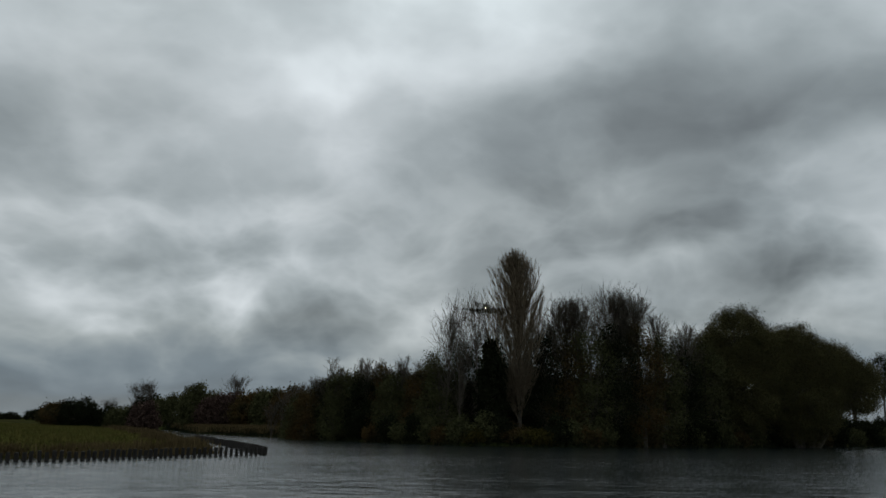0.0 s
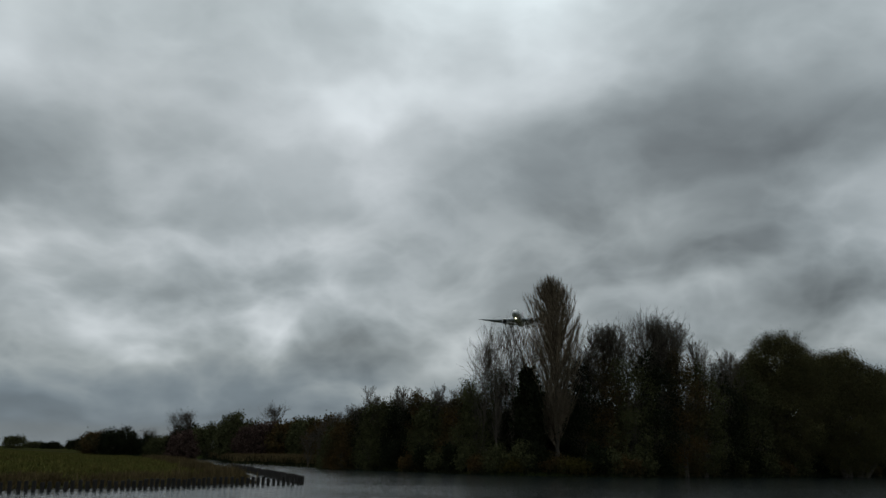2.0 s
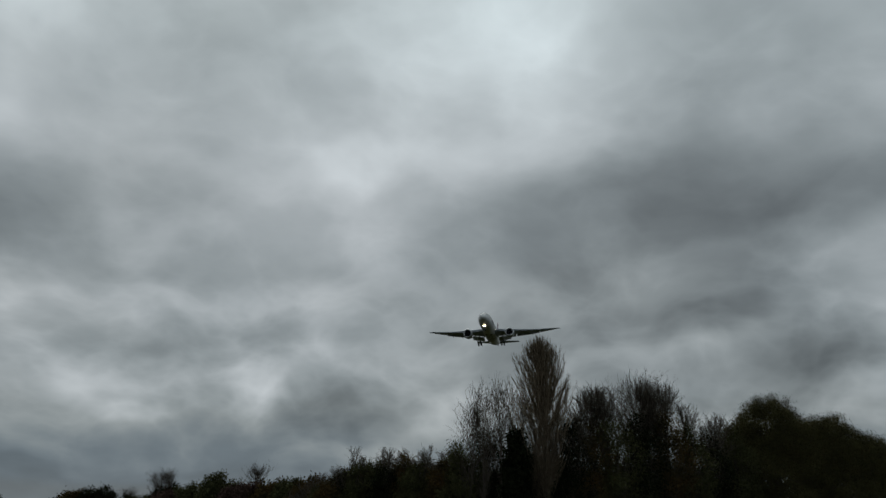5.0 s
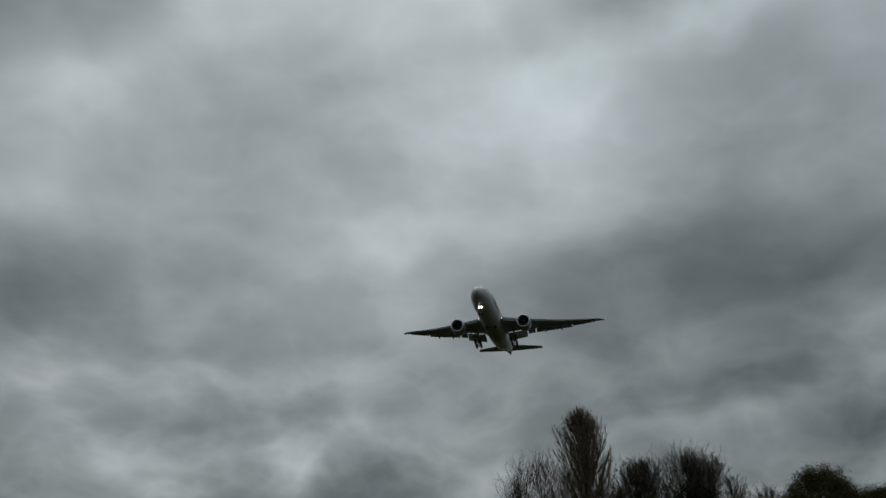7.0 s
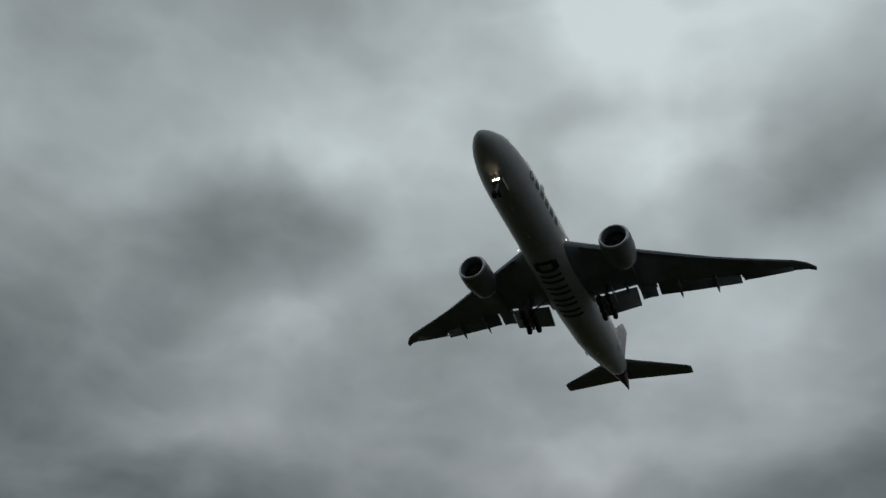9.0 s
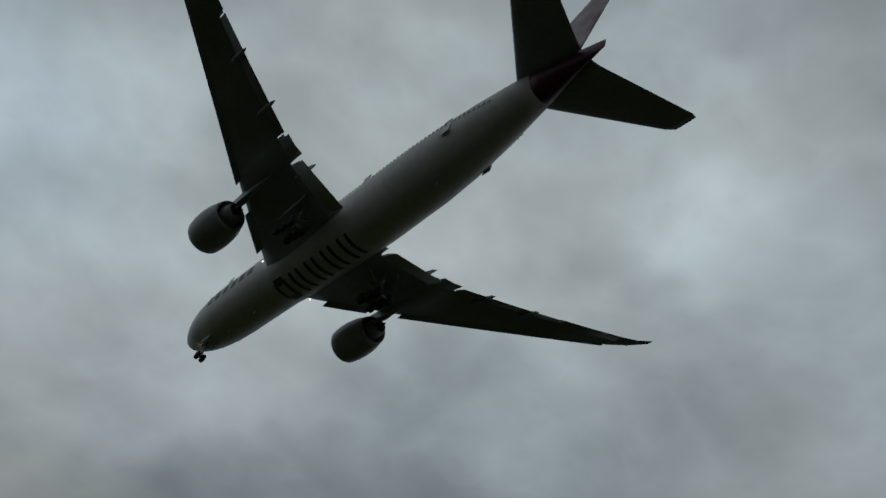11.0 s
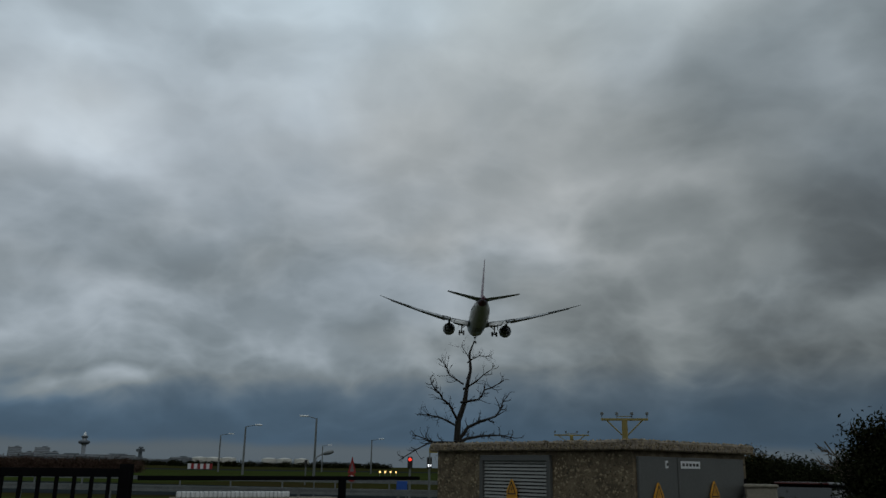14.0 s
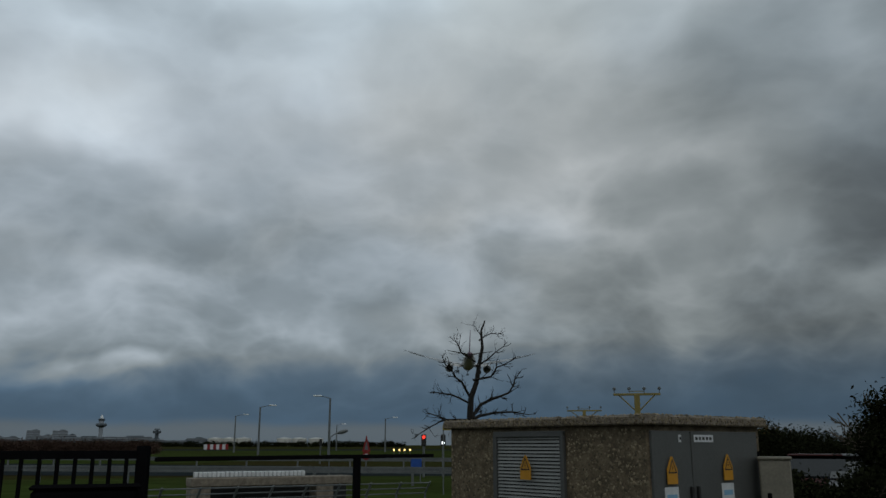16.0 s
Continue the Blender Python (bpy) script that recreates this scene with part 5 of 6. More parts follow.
def shed_sign(side, along, z):
    """An orange plate with a black-edged warning triangle."""
    d = 0.1 - 0.07

    def at(u, v, out):
        return (along + u, d - out, z + v) if side == "x" else (d - 0.005 - out, along + u, z + v)
    bm = bmesh.new()
    vs = [bm.verts.new(at(u, v, o)) for o in (0, 0.012) for u, v in ((-0.11, -0.17), (0.11, -0.17), (0.11, 0.02), (0.012, 0.19), (-0.012, 0.19), (-0.11, 0.02))]
    bm.faces.new(vs[:6]), bm.faces.new(vs[6:])
    for i in range(6):
        bm.faces.new((vs[i], vs[(i + 1) % 6], vs[6 + (i + 1) % 6], vs[6 + i]))
    plate = part("warning_sign", bm, SIGN_ORANGE, None, "orange high-voltage warning plate with a black triangle")
    bm = bmesh.new()
    o = [(-0.095, -0.03), (0.095, -0.03), (0.0, 0.165)]
    i = [(-0.068, -0.013), (0.068, -0.013), (0.0, 0.128)]
    a = [bm.verts.new(at(u, v, 0.0155)) for u, v in o]
    b = [bm.verts.new(at(u, v, 0.0155)) for u, v in i]
    for k in range(3):
        q = (k + 1) % 3
        bm.faces.new((a[k], a[q], b[q], b[k]))
    bolt = [bm.verts.new(at(u, v, 0.0155)) for u, v in ((0.006, 0.09), (-0.018, 0.035), (-0.002, 0.038), (-0.012, 0.0), (0.016, 0.05), (0.002, 0.048))]
    bm.faces.new(bolt)
    part("triangle_mark", bm, SIGN_BLACK, plate)
    return plate


def sticker(y, z):
    bm = bmesh.new()
    box(bm, (0.1 - 0.055, y, z), (0.008, 0.30, 0.42))
    st = part("sticker", bm, WHITE, None, "white sticker with a pale blue mark")
    bm = bmesh.new()
    box(bm, (0.1 - 0.061, y, z + 0.08), (0.004, 0.22, 0.07))
    part("blue_mark", bm, PALE_BLUE, st)
    bm = bmesh.new()
    for k in range(3):
        box(bm, (0.1 - 0.061, y, z - 0.02 - k * 0.05), (0.004, 0.2, 0.018))
    part("lettering_bar", bm, SLAT_GREY, st)
    return st


transformer_shed()

# the small cabinet behind the shed
x, y = polar(156.6, 13.6)
cab = tagged(new("electric_cabinet"), "beige metal street cabinet beside the shed", "cabinet")
cab.matrix_basis = pose(x, y, 0, 0, 0, -24)
bm = bmesh.new()
box(bm, (0, 0, 0.74), (0.44, 0.32, 1.5), None, 0.02)
part("body", bm, BEIGE, cab)
bm = bmesh.new()
box(bm, (0, 0, 1.51), (0.48, 0.36, 0.05), None, 0.015)
part("lid", bm, BEIGE, cab)
bm = bmesh.new()
box(bm, (0.1, 0.172, 0.95), (0.06, 0.03, 0.14), None, 0.01)
part("lock", bm, BLACK_STEEL, cab)


def dead_tree():
    x, y = polar(175.9, 35)
    rng = random.Random(8)
    tree = tagged(new("dead_tree"), "leafless dark crooked tree behind the shed", "tree")
    tree.location = (x, y, 0)
    tr, br = Tubes(), Tubes()
    stem = [Vector(p) for p in ((0, 0, -0.1), (0.03, 0, 0.9), (-0.02, 0, 1.8), (0.05, 0.05, 2.8), (0.0, 0, 3.6), (-0.25, 0, 4.3), (-0.35, 0.05, 5.0), (-0.5, 0, 5.7), (-0.45, 0, 6.4), (-0.62, 0, 6.85))]
    for i in range(len(stem) - 1):
        tr.add([stem[i], stem[i + 1]], 0.20 - 0.019 * i, 0.20 - 0.019 * (i + 1), 8)

    def limb(p, d, ln, r, depth):
        pts = grow(rng, p, d, ln, 0.34, 0.07, 6)
        br.add(pts, r, r * 0.35, 5)
        if depth:
            for _ in range(3):
                k = rng.randint(1, 6)
                limb(pts[k], sideways(rng, pts[k] - pts[k - 1], rng.uniform(0.5, 1.1)), ln * rng.uniform(0.28, 0.5), r * 0.5, depth - 1)

    # limbs as (sideways, up) bends; east is to the left when seen from the shed's front
    for way, r in ((((0, 2.8), (-.4, 3.3), (-.9, 3.6), (-1.7, 3.9), (-2.0, 4.5)), .085), (((-.1, 2.75), (-.6, 2.95), (-1.3, 3.05), (-2.3, 3.0)), .075),
                   (((-.1, 4.35), (-.8, 4.45), (-1.0, 4.75), (-1.5, 5.0)), .055), (((.05, 3.65), (.45, 4.2), (.85, 4.65), (1.15, 5.0)), .06),
                   (((.1, 3.4), (.8, 3.75), (1.5, 3.85)), .05), (((.1, 2.7), (1.0, 2.75), (1.7, 3.0)), .055), (((.1, 2.5), (1.2, 2.7), (2.2, 2.1)), .05),
                   (((-.2, 4.9), (-.65, 5.15), (-1.35, 5.7)), .045), (((-.2, 5.1), (.4, 5.5), (.65, 5.9)), .04), (((-.35, 6.0), (-.9, 6.3), (-1.25, 6.3)), .03), (((-.45, 6.2), (-.1, 6.6)), .025)):
        depth = rng.uniform(-0.5, 0.5)
        pts = [Vector((x, depth * i, z)) for i, (x, z) in enumerate(way)]
        fine = [p.lerp(q, t) + Vector((rng.uniform(-.05, .05), 0, rng.uniform(-.05, .05))) for p, q in zip(pts, pts[1:]) for t in (0, 0.5)] + [pts[-1]]
        fine[0] = pts[0]
        br.add(fine, r, r * 0.35, 5)
        for i in range(1, len(fine)):
            for _ in range(3 if way[-1][0] < 0 else 4):
                limb(fine[i], sideways(rng, fine[i] - fine[i - 1], rng.uniform(0.5, 1.2)), rng.uniform(0.25, 0.6), r * 0.3, 1)
    mesh_object("trunk", tr.v, tr.f, DEAD_BARK, tree)
    mesh_object("crown", br.v, br.f, DEAD_BARK, tree)


dead_tree()


def bar_fence(label, name, az0, d0, az1, d1, top, gap, r, rail, posts, bottom=0.1):
    """A black steel fence or gate between two bearings."""
    p0, p1 = Vector((*polar(az0, d0), 0)), Vector((*polar(az1, d1), 0))
    fence = tagged(new(name), label, "fence")
    for z in ((top, 0.25) if gap else (top,)):
        bm = bmesh.new()
        d = p1 - p0
        m = Matrix.Rotation(math.atan2(d.y, d.x), 4, "Z")
        box(bm, (p0 + p1) / 2 + Vector((0, 0, z)), (d.length, 0.05, rail), m, 0.006)
        part("rail", bm, BLACK_STEEL, fence)
    if gap:
        n = int((p1 - p0).length / gap)
        for i in range(1, n):
            p = p0.lerp(p1, i / n)
            bm = bmesh.new()
            rod(bm, p + Vector((0, 0, bottom)), p + Vector((0, 0, top)), r, r, 6)
            part("bar", bm, BLACK_STEEL, fence)
    for t, hh, w in posts:
        p = p0.lerp(p1, t)
        bm = bmesh.new()
        box(bm, p + Vector((0, 0, hh / 2)), (w, w, hh), None, 0.008)
        part("post", bm, BLACK_STEEL, fence)
    return fence


bar_fence("black steel bar gate beside the road", "gate", -148, 9.6, -162.85, 9.6, 1.60, 0.157, 0.021, 0.085, ((1.0, 1.69, 0.12),))
bar_fence("black steel rail fence with thin posts", "rail_fence", -163.6, 9.6, -181.5, 12.5, 1.55, 0, 0.01, 0.05, ((0.66, 1.56, 0.10),))
# plain lidded block for an unidentified dark mass behind the gate
bm = bmesh.new()
x, y = polar(-159.7, 8.9)
box(bm, (x, y, 0.66), (0.95, 0.3, 1.30), pose(0, 0, 0, 0, 0, 20), 0.05)
box(bm, (x, y, 1.31), (0.99, 0.34, 0.04), pose(0, 0, 0, 0, 0, 20), 0.02)
tagged(part("dark_block", bm, BLACK_STEEL), "plain black block behind the gate", "bin")


def mesh_fence():
    """A galvanised wire fence with slanted tops."""
    fence = tagged(new("wire_fence"), "galvanised wire fence with slanted post tops", "fence")
    p0, p1 = Vector((*polar(-161.5, 15), 0)), Vector((*polar(-181.0, 17), 0))
    n = 9
    for i in range(n + 1):
        p = p0.lerp(p1, i / n)
        bm = bmesh.new()
        rod(bm, p, p + Vector((0, 0, 0.78)), 0.025, 0.025, 6)
        rod(bm, p + Vector((0, 0, 0.78)), p + Vector((-0.1, 0.12, 1.0)), 0.02, 0.02, 6)
        part("post", bm, GALV, fence)
    for z, o in ((0.98, 0.12), (0.88, 0.06), (0.78, 0), (0.5, 0), (0.2, 0)):
        bm = bmesh.new()
        rod(bm, p0 + Vector((-o * 0.8, o, z)), p1 + Vector((-o * 0.8, o, z)), 0.012, 0.012, 5)
        part("wire", bm, GALV, fence)


mesh_fence()


def strip(name, label, mat, pts, z, kind="structure", category="road"):
    """A flat strip of ground laid over the land, from left and right plan points."""
    v = [(x, y, z) for x, y in pts]
    n = len(v) // 2
    f = [(i, i + 1, n * 2 - 2 - i, n * 2 - 1 - i) for i in range(n - 1)]
    return tagged(mesh_object(name, v, f, mat), label, category, kind=kind)


for d0, d1 in ((13, 47.5), (85, 268)):
    rim = [-143 - 6 * k for k in range(13)]
    strip("airfield_grass", "mown green grass of the airfield", FIELD, [polar(az, d0 / (0.86 if d0 > 50 and az < -170 else 1)) for az in rim] + [polar(az, d1) for az in rim[::-1]], 0.015, category="grass")
strip("road", "grey asphalt road along the airfield", ASPHALT, [polar(-140, 70), polar(-160, 52), polar(-180, 48), polar(-205, 56), polar(-205, 74), polar(-180, 66), polar(-160, 84), polar(-140, 110)], 0.02)
strip("taxiway", "grey paved taxiway far over the airfield", ASPHALT, [polar(-130, 420), polar(-150, 300), polar(-175, 270), polar(-200, 300), polar(-200, 360), polar(-175, 330), polar(-150, 370), polar(-130, 520)], 0.025)


def guard_rail(az0, d0, az1, d1, z, label):
    rail = tagged(new("guard_rail"), label, "guard rail")
    p0, p1 = Vector((*polar(az0, d0), 0)), Vector((*polar(az1, d1), 0))
    d = p1 - p0
    m = Matrix.Rotation(math.atan2(d.y, d.x), 4, "Z")
    for k in (-0.09, 0.0, 0.09):
        bm = bmesh.new()
        box(bm, (p0 + p1) / 2 + Vector((0, 0, z + k)), (d.length, 0.05 + abs(k) * 0.5, 0.085), m)
        part("beam", bm, GALV, rail)
    n = int(d.length / 4)
    for i in range(n + 1):
        p = p0.lerp(p1, i / n)
        bm = bmesh.new()
        box(bm, p + Vector((0, 0, z / 2)), (0.1, 0.1, z))
        part("post", bm, GALV, rail)


guard_rail(-145, 52, -187, 36, 0.65, "galvanised guard rail along the road")
guard_rail(-145, 92, -187, 62, 0.65, "galvanised guard rail on the road's far side")


def bridge():
    """A low concrete culvert bridge with a row of white kerb stones."""
    br = tagged(new("culvert_bridge"), "low pale concrete culvert bridge with dark openings", "bridge")
    p0, p1 = Vector((*polar(-165.7, 25.5), 0)), Vector((*polar(-175.9, 27), 0))
    d = p1 - p0
    m = Matrix.Rotation(math.atan2(d.y, d.x), 4, "Z")
    c = (p0 + p1) / 2
    bm = bmesh.new()
    box(bm, c + Vector((0, 0, 0.66)), (d.length, 0.7, 0.24), m, 0.02)
    part("deck", bm, ROOF_CONCRETE, br, "weathered concrete deck edge")
    for t in (0.06, 0.82):
        bm = bmesh.new()
        box(bm, p0.lerp(p1, t) + Vector((0, 0, 0.27)), (0.55, 0.6, 0.56), m, 0.02)
        part("pier", bm, ROOF_CONCRETE, br)
    # solid dark block behind the deck, standing in for the shade in the openings
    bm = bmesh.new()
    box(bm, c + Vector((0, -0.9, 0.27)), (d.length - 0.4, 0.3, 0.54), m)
    part("opening_shade", bm, DARK, br)
    for i in range(26):
        p = p0.lerp(p1, 0.03 + 0.66 * i / 25) + Vector((0, -0.15, 0))
        bm = bmesh.new()
        box(bm, p + Vector((0, 0, 0.86)), (0.11, 0.14, 0.16), m, 0.02)
        part("kerb_stone", bm, WHITE, br)


bridge()


def street_lamp(az, d, h, arm, lean_to):
    x, y = polar(az, d)
    lamp = tagged(new("street_lamp"), "tall grey street lamp with one arm", "street lamp")
    side = Vector((*polar(az - 90, 1), 0)) * lean_to
    base = Vector((x, y, 0))
    bm = bmesh.new()
    rod(bm, base, base + Vector((0, 0, h)), 0.20, 0.13, 8)
    part("pole", bm, GALV, lamp)
    bm = bmesh.new()
    rod(bm, base + Vector((0, 0, h - 0.05)), base + side * arm + Vector((0, 0, h + 0.3)), 0.06, 0.05, 6)
    part("arm", bm, GALV, lamp)
    bm = bmesh.new()
    a = math.atan2(side.y, side.x)
    box(bm, base + side * (arm + 0.5) + Vector((0, 0, h + 0.32)), (1.3, 0.45, 0.22), Matrix.Rotation(a, 4, "Z"), 0.06)
    part("lamp_head", bm, LAMP_HEAD, lamp, "pale lamp head")


# lean_to: 1 leans right as seen from the shed's front
street_lamp(-168.4, 205, 8.4, 1.9, 1)
street_lamp(-169.95, 152, 8.2, 1.7, 1)
street_lamp(-174.55, 128, 8.6, 1.4, -1)
street_lamp(-175.05, 260, 7.6, 1.6, 1)
street_lamp(-178.3, 215, 8.2, 1.9, 1)


def tee_mast(az, d, h, wide, label):
    """A yellow approach-light mast with a crossbar of lamps."""
    x, y = polar(az, d)
    mast = tagged(new("approach_light_mast"), label, "mast")
    mast.matrix_basis = pose(x, y, 0, 0, 0, az)
    bm = bmesh.new()
    box(bm, (0, 0, h / 2), (0.40, 0.30, h), None, 0.03)
    for k in range(int(h / 0.7)):
        box(bm, (0, 0, 0.4 + k * 0.7), (0.46, 0.34, 0.05))
    part("pole", bm, YELLOW, mast)
    bm = bmesh.new()
    box(bm, (0, 0, h), (wide, 0.16, 0.16), None, 0.01)
    box(bm, (0, 0, h + 0.22), (wide * 0.3, 0.05, 0.05))
    for s in (-1, 1):
        rod(bm, (s * 0.2, 0, h - 1.1), (s * wide * 0.40, 0, h), 0.05, 0.05, 5)
    part("crossbar", bm, YELLOW, mast, "yellow steel crossbar")
    for k in range(4):
        bm = bmesh.new()
        xx = (k / 3 - 0.5) * wide * 0.96
        rod(bm, (xx, 0, h), (xx, 0, h + 0.35), 0.03, 0.03, 5)
        rod(bm, (xx, 0.12, h + 0.42), (xx, -0.16, h + 0.42), 0.13, 0.10, 8)
        part("lamp", bm, GALV, mast)


tee_mast(164.8, 62, 5.25, 3.3, "yellow steel approach-light mast with lamps on its crossbar")
tee_mast(168.3, 105, 5.8, 4.2, "yellow approach-light mast farther along the row")


def traffic_light(az, d, z, glow_mat, label):
    x, y = polar(az, d)
    tl = tagged(new("traffic_light"), label, "traffic light")
    tl.matrix_basis = pose(x, y, 0, 0, 0, az)
    bm = bmesh.new()
    rod(bm, (0, 0, 0), (0, 0, z), 0.06, 0.06, 8)
    part("pole", bm, GALV, tl)
    bm = bmesh.new()
    box(bm, (0, 0, z), (0.27, 0.2, 0.62), None, 0.04)
    part("head", bm, SIGN_BLACK, tl, "black signal head")
    bm = bmesh.new()
    rod(bm, (0, -0.10, z + (0.16 if glow_mat is RED_LIGHT else -0.14)), (0, -0.16, z + (0.16 if glow_mat is RED_LIGHT else -0.14)), 0.09, 0.09, 12)
    part("lens", bm, glow_mat, tl, "glowing signal lens")


traffic_light(179.1, 46, 1.95, RED_LIGHT, "traffic light showing red")
traffic_light(177.8, 46, 1.95, WHITE_LIGHT, "small signal showing a white light")
traffic_light(-174.0, 80, 1.95, SIGN_BLACK, "dark traffic signal beside the road")

# the tall red triangle sign
x, y = polar(-177.05, 58)
sg = tagged(new("triangle_sign"), "tall red-edged triangular road sign", "road sign")
sg.matrix_basis = pose(x, y, 0, 0, 0, 183)
bm = bmesh.new()
rod(bm, (0, 0.03, 0), (0, 0.03, 2.3), 0.04, 0.04, 6)
part("post", bm, GALV, sg)
bm = bmesh.new()
o = [bm.verts.new((u, 0, v)) for u, v in ((-0.28, 1.25), (0.28, 1.25), (0.0, 2.35))]
o2 = [bm.verts.new((v.co.x, -0.03, v.co.z)) for v in o]
bm.faces.new(o), bm.faces.new(o2)
for k in range(3):
    bm.faces.new((o[k], o[(k + 1) % 3], o2[(k + 1) % 3], o2[k]))
part("plate", bm, RED, sg)
bm = bmesh.new()
bm.faces.new([bm.verts.new((u, -0.036, v)) for u, v in ((-0.13, 1.37), (0.13, 1.37), (0.0, 1.95))])
part("grey_field", bm, GALV, sg)
for r, out, mat, name in ((0.27, -0.03, RED, "round_plate"), (0.15, -0.045, WHITE, "round_field")):
    bm = bmesh.new()
    rod(bm, (0, 0.0, 0.98), (0, out, 0.98), r, r, 18)
    part(name, bm, mat, sg)

# the low lamp with a bent neck beside the road
x, y = polar(-174.6, 42)
nl = tagged(new("path_lamp"), "low grey lamp with a bent neck and oval head", "lamp")
nl.matrix_basis = pose(x, y, 0, 0, 0, 185)
bm = bmesh.new()
neck = [(0, 0, 0), (0, 0, 1.95), (0.08, 0, 2.12), (0.24, 0, 2.22), (0.42, 0, 2.28)]
for p, q in zip(neck, neck[1:]):
    rod(bm, p, q, 0.028, 0.028, 7)
part("pole", bm, GALV, nl)
bm = bmesh.new()
bmesh.ops.create_uvsphere(bm, u_segments=14, v_segments=8, radius=0.26, matrix=pose(0.62, 0, 2.33, 0, -14) @ Matrix.Diagonal((1.1, 0.6, 0.38, 1)))
part("lamp_head", bm, GALV, nl, "oval grey lamp head", True)

# blue plate
x, y = polar(179.6, 40)
bl = tagged(new("blue_sign"), "small blue road sign on two posts", "road sign")
bl.matrix_basis = pose(x, y, 0, 0, 0, 180)
bm = bmesh.new()
box(bm, (0, 0, 0.85), (0.5, 0.04, 0.45), None, 0.01)
part("plate", bm, BLUE, bl)
for s in (-0.2, 0.2):
    bm = bmesh.new()
    rod(bm, (s, 0.03, 0), (s, 0.03, 1.05), 0.03, 0.03, 6)
    part("post", bm, GALV, bl)

# a small yellow plate on a thin post
x, y = polar(177.55, 30)
yl = tagged(new("yellow_sign"), "small yellow plate sign on a thin post", "road sign")
yl.matrix_basis = pose(x, y, 0, 0, 0, 180)
bm = bmesh.new()
box(bm, (0, 0, 2.30), (0.30, 0.03, 0.19), None, 0.008)
part("plate", bm, YELLOW, yl)
bm = bmesh.new()
rod(bm, (-0.12, 0.03, 0), (-0.12, 0.03, 2.38), 0.025, 0.025, 6)
part("post", bm, GALV, yl)

# red and white marker boards, and the row of amber field lights
for k in range(8):
    x, y = polar(-166.6 - k * 0.19, 330)
    bm = bmesh.new()
    box(bm, (x, y, 0.95), (1.2, 0.4, 1.9), pose(0, 0, 0, 0, 0, 190), 0.03)
    tagged(part("marker_board", bm, RED if k % 2 else WHITE), "red and white airfield marker board on the grass", "marker", "marker boards")
for k in range(4):
    x, y = polar(-178.9 - k * 0.36, 150)
    lt = tagged(new("field_light"), "low airfield lamp glowing amber", "lamp", "field lamps")
    bm = bmesh.new()
    rod(bm, (x, y, 0), (x, y, 0.75), 0.05, 0.05, 6)
    part("stem", bm, GALV, lt)
    bm = bmesh.new()
    bmesh.ops.create_uvsphere(bm, u_segments=10, v_segments=6, radius=0.17, matrix=pose(x, y, 0.85))
    part("bulb", bm, AMBER_LIGHT, lt)

# storage tanks
for k in range(6):
    x, y = polar((-167.2, -168.1, -169.0, -171.6, -172.6, -173.7)[k], 1300)
    bm = bmesh.new()
    bmesh.ops.create_cone(bm, cap_ends=True, segments=32, radius1=11, radius2=11, depth=11, matrix=pose(x, y, 5.5))
    bmesh.ops.create_cone(bm, cap_ends=True, segments=32, radius1=11, radius2=1, depth=1.6, matrix=pose(x, y, 11.8))
    tagged(part("storage_tank", bm, TANK_WHITE), "white cylindrical fuel storage tank far off", "tank", "fuel tanks")


def far_building(az, d, wide, deep, tall, mat, label):
    x, y = polar(az, d)
    b = tagged(new("far_building"), label, "building")
    b.matrix_basis = pose(x, y, 0, 0, 0, az)
    bm = bmesh.new()
    box(bm, (0, 0, tall / 2), (wide, deep, tall), None, 0.4)
    part("wall", bm, mat, b)
    n = max(1, int(tall / 4.0))
    for k in range(n):
        bm = bmesh.new()
        box(bm, (0, -deep / 2 - 0.1, (k + 0.55) * tall / n), (wide * 0.94, 0.3, tall / n * 0.4))
        part("window_band", bm, CITY_DARK if mat is not CITY_DARK else CITY, b)
    bm = bmesh.new()
    box(bm, (wide * 0.15, 0, tall + 1.2), (wide * 0.35, deep * 0.5, 2.4))
    part("roof_plant", bm, CITY_DARK, b)


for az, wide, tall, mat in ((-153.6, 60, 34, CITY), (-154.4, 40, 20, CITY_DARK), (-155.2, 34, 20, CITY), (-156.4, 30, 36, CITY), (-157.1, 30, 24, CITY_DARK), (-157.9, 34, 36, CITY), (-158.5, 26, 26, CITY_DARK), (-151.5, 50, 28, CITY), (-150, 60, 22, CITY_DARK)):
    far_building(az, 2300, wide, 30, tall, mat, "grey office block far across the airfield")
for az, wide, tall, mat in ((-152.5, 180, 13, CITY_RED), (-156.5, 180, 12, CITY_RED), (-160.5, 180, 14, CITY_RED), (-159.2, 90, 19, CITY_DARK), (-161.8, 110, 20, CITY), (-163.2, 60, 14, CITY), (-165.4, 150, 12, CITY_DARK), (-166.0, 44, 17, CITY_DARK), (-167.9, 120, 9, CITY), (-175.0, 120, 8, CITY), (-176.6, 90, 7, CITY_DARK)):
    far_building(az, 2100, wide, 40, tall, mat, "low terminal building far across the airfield")


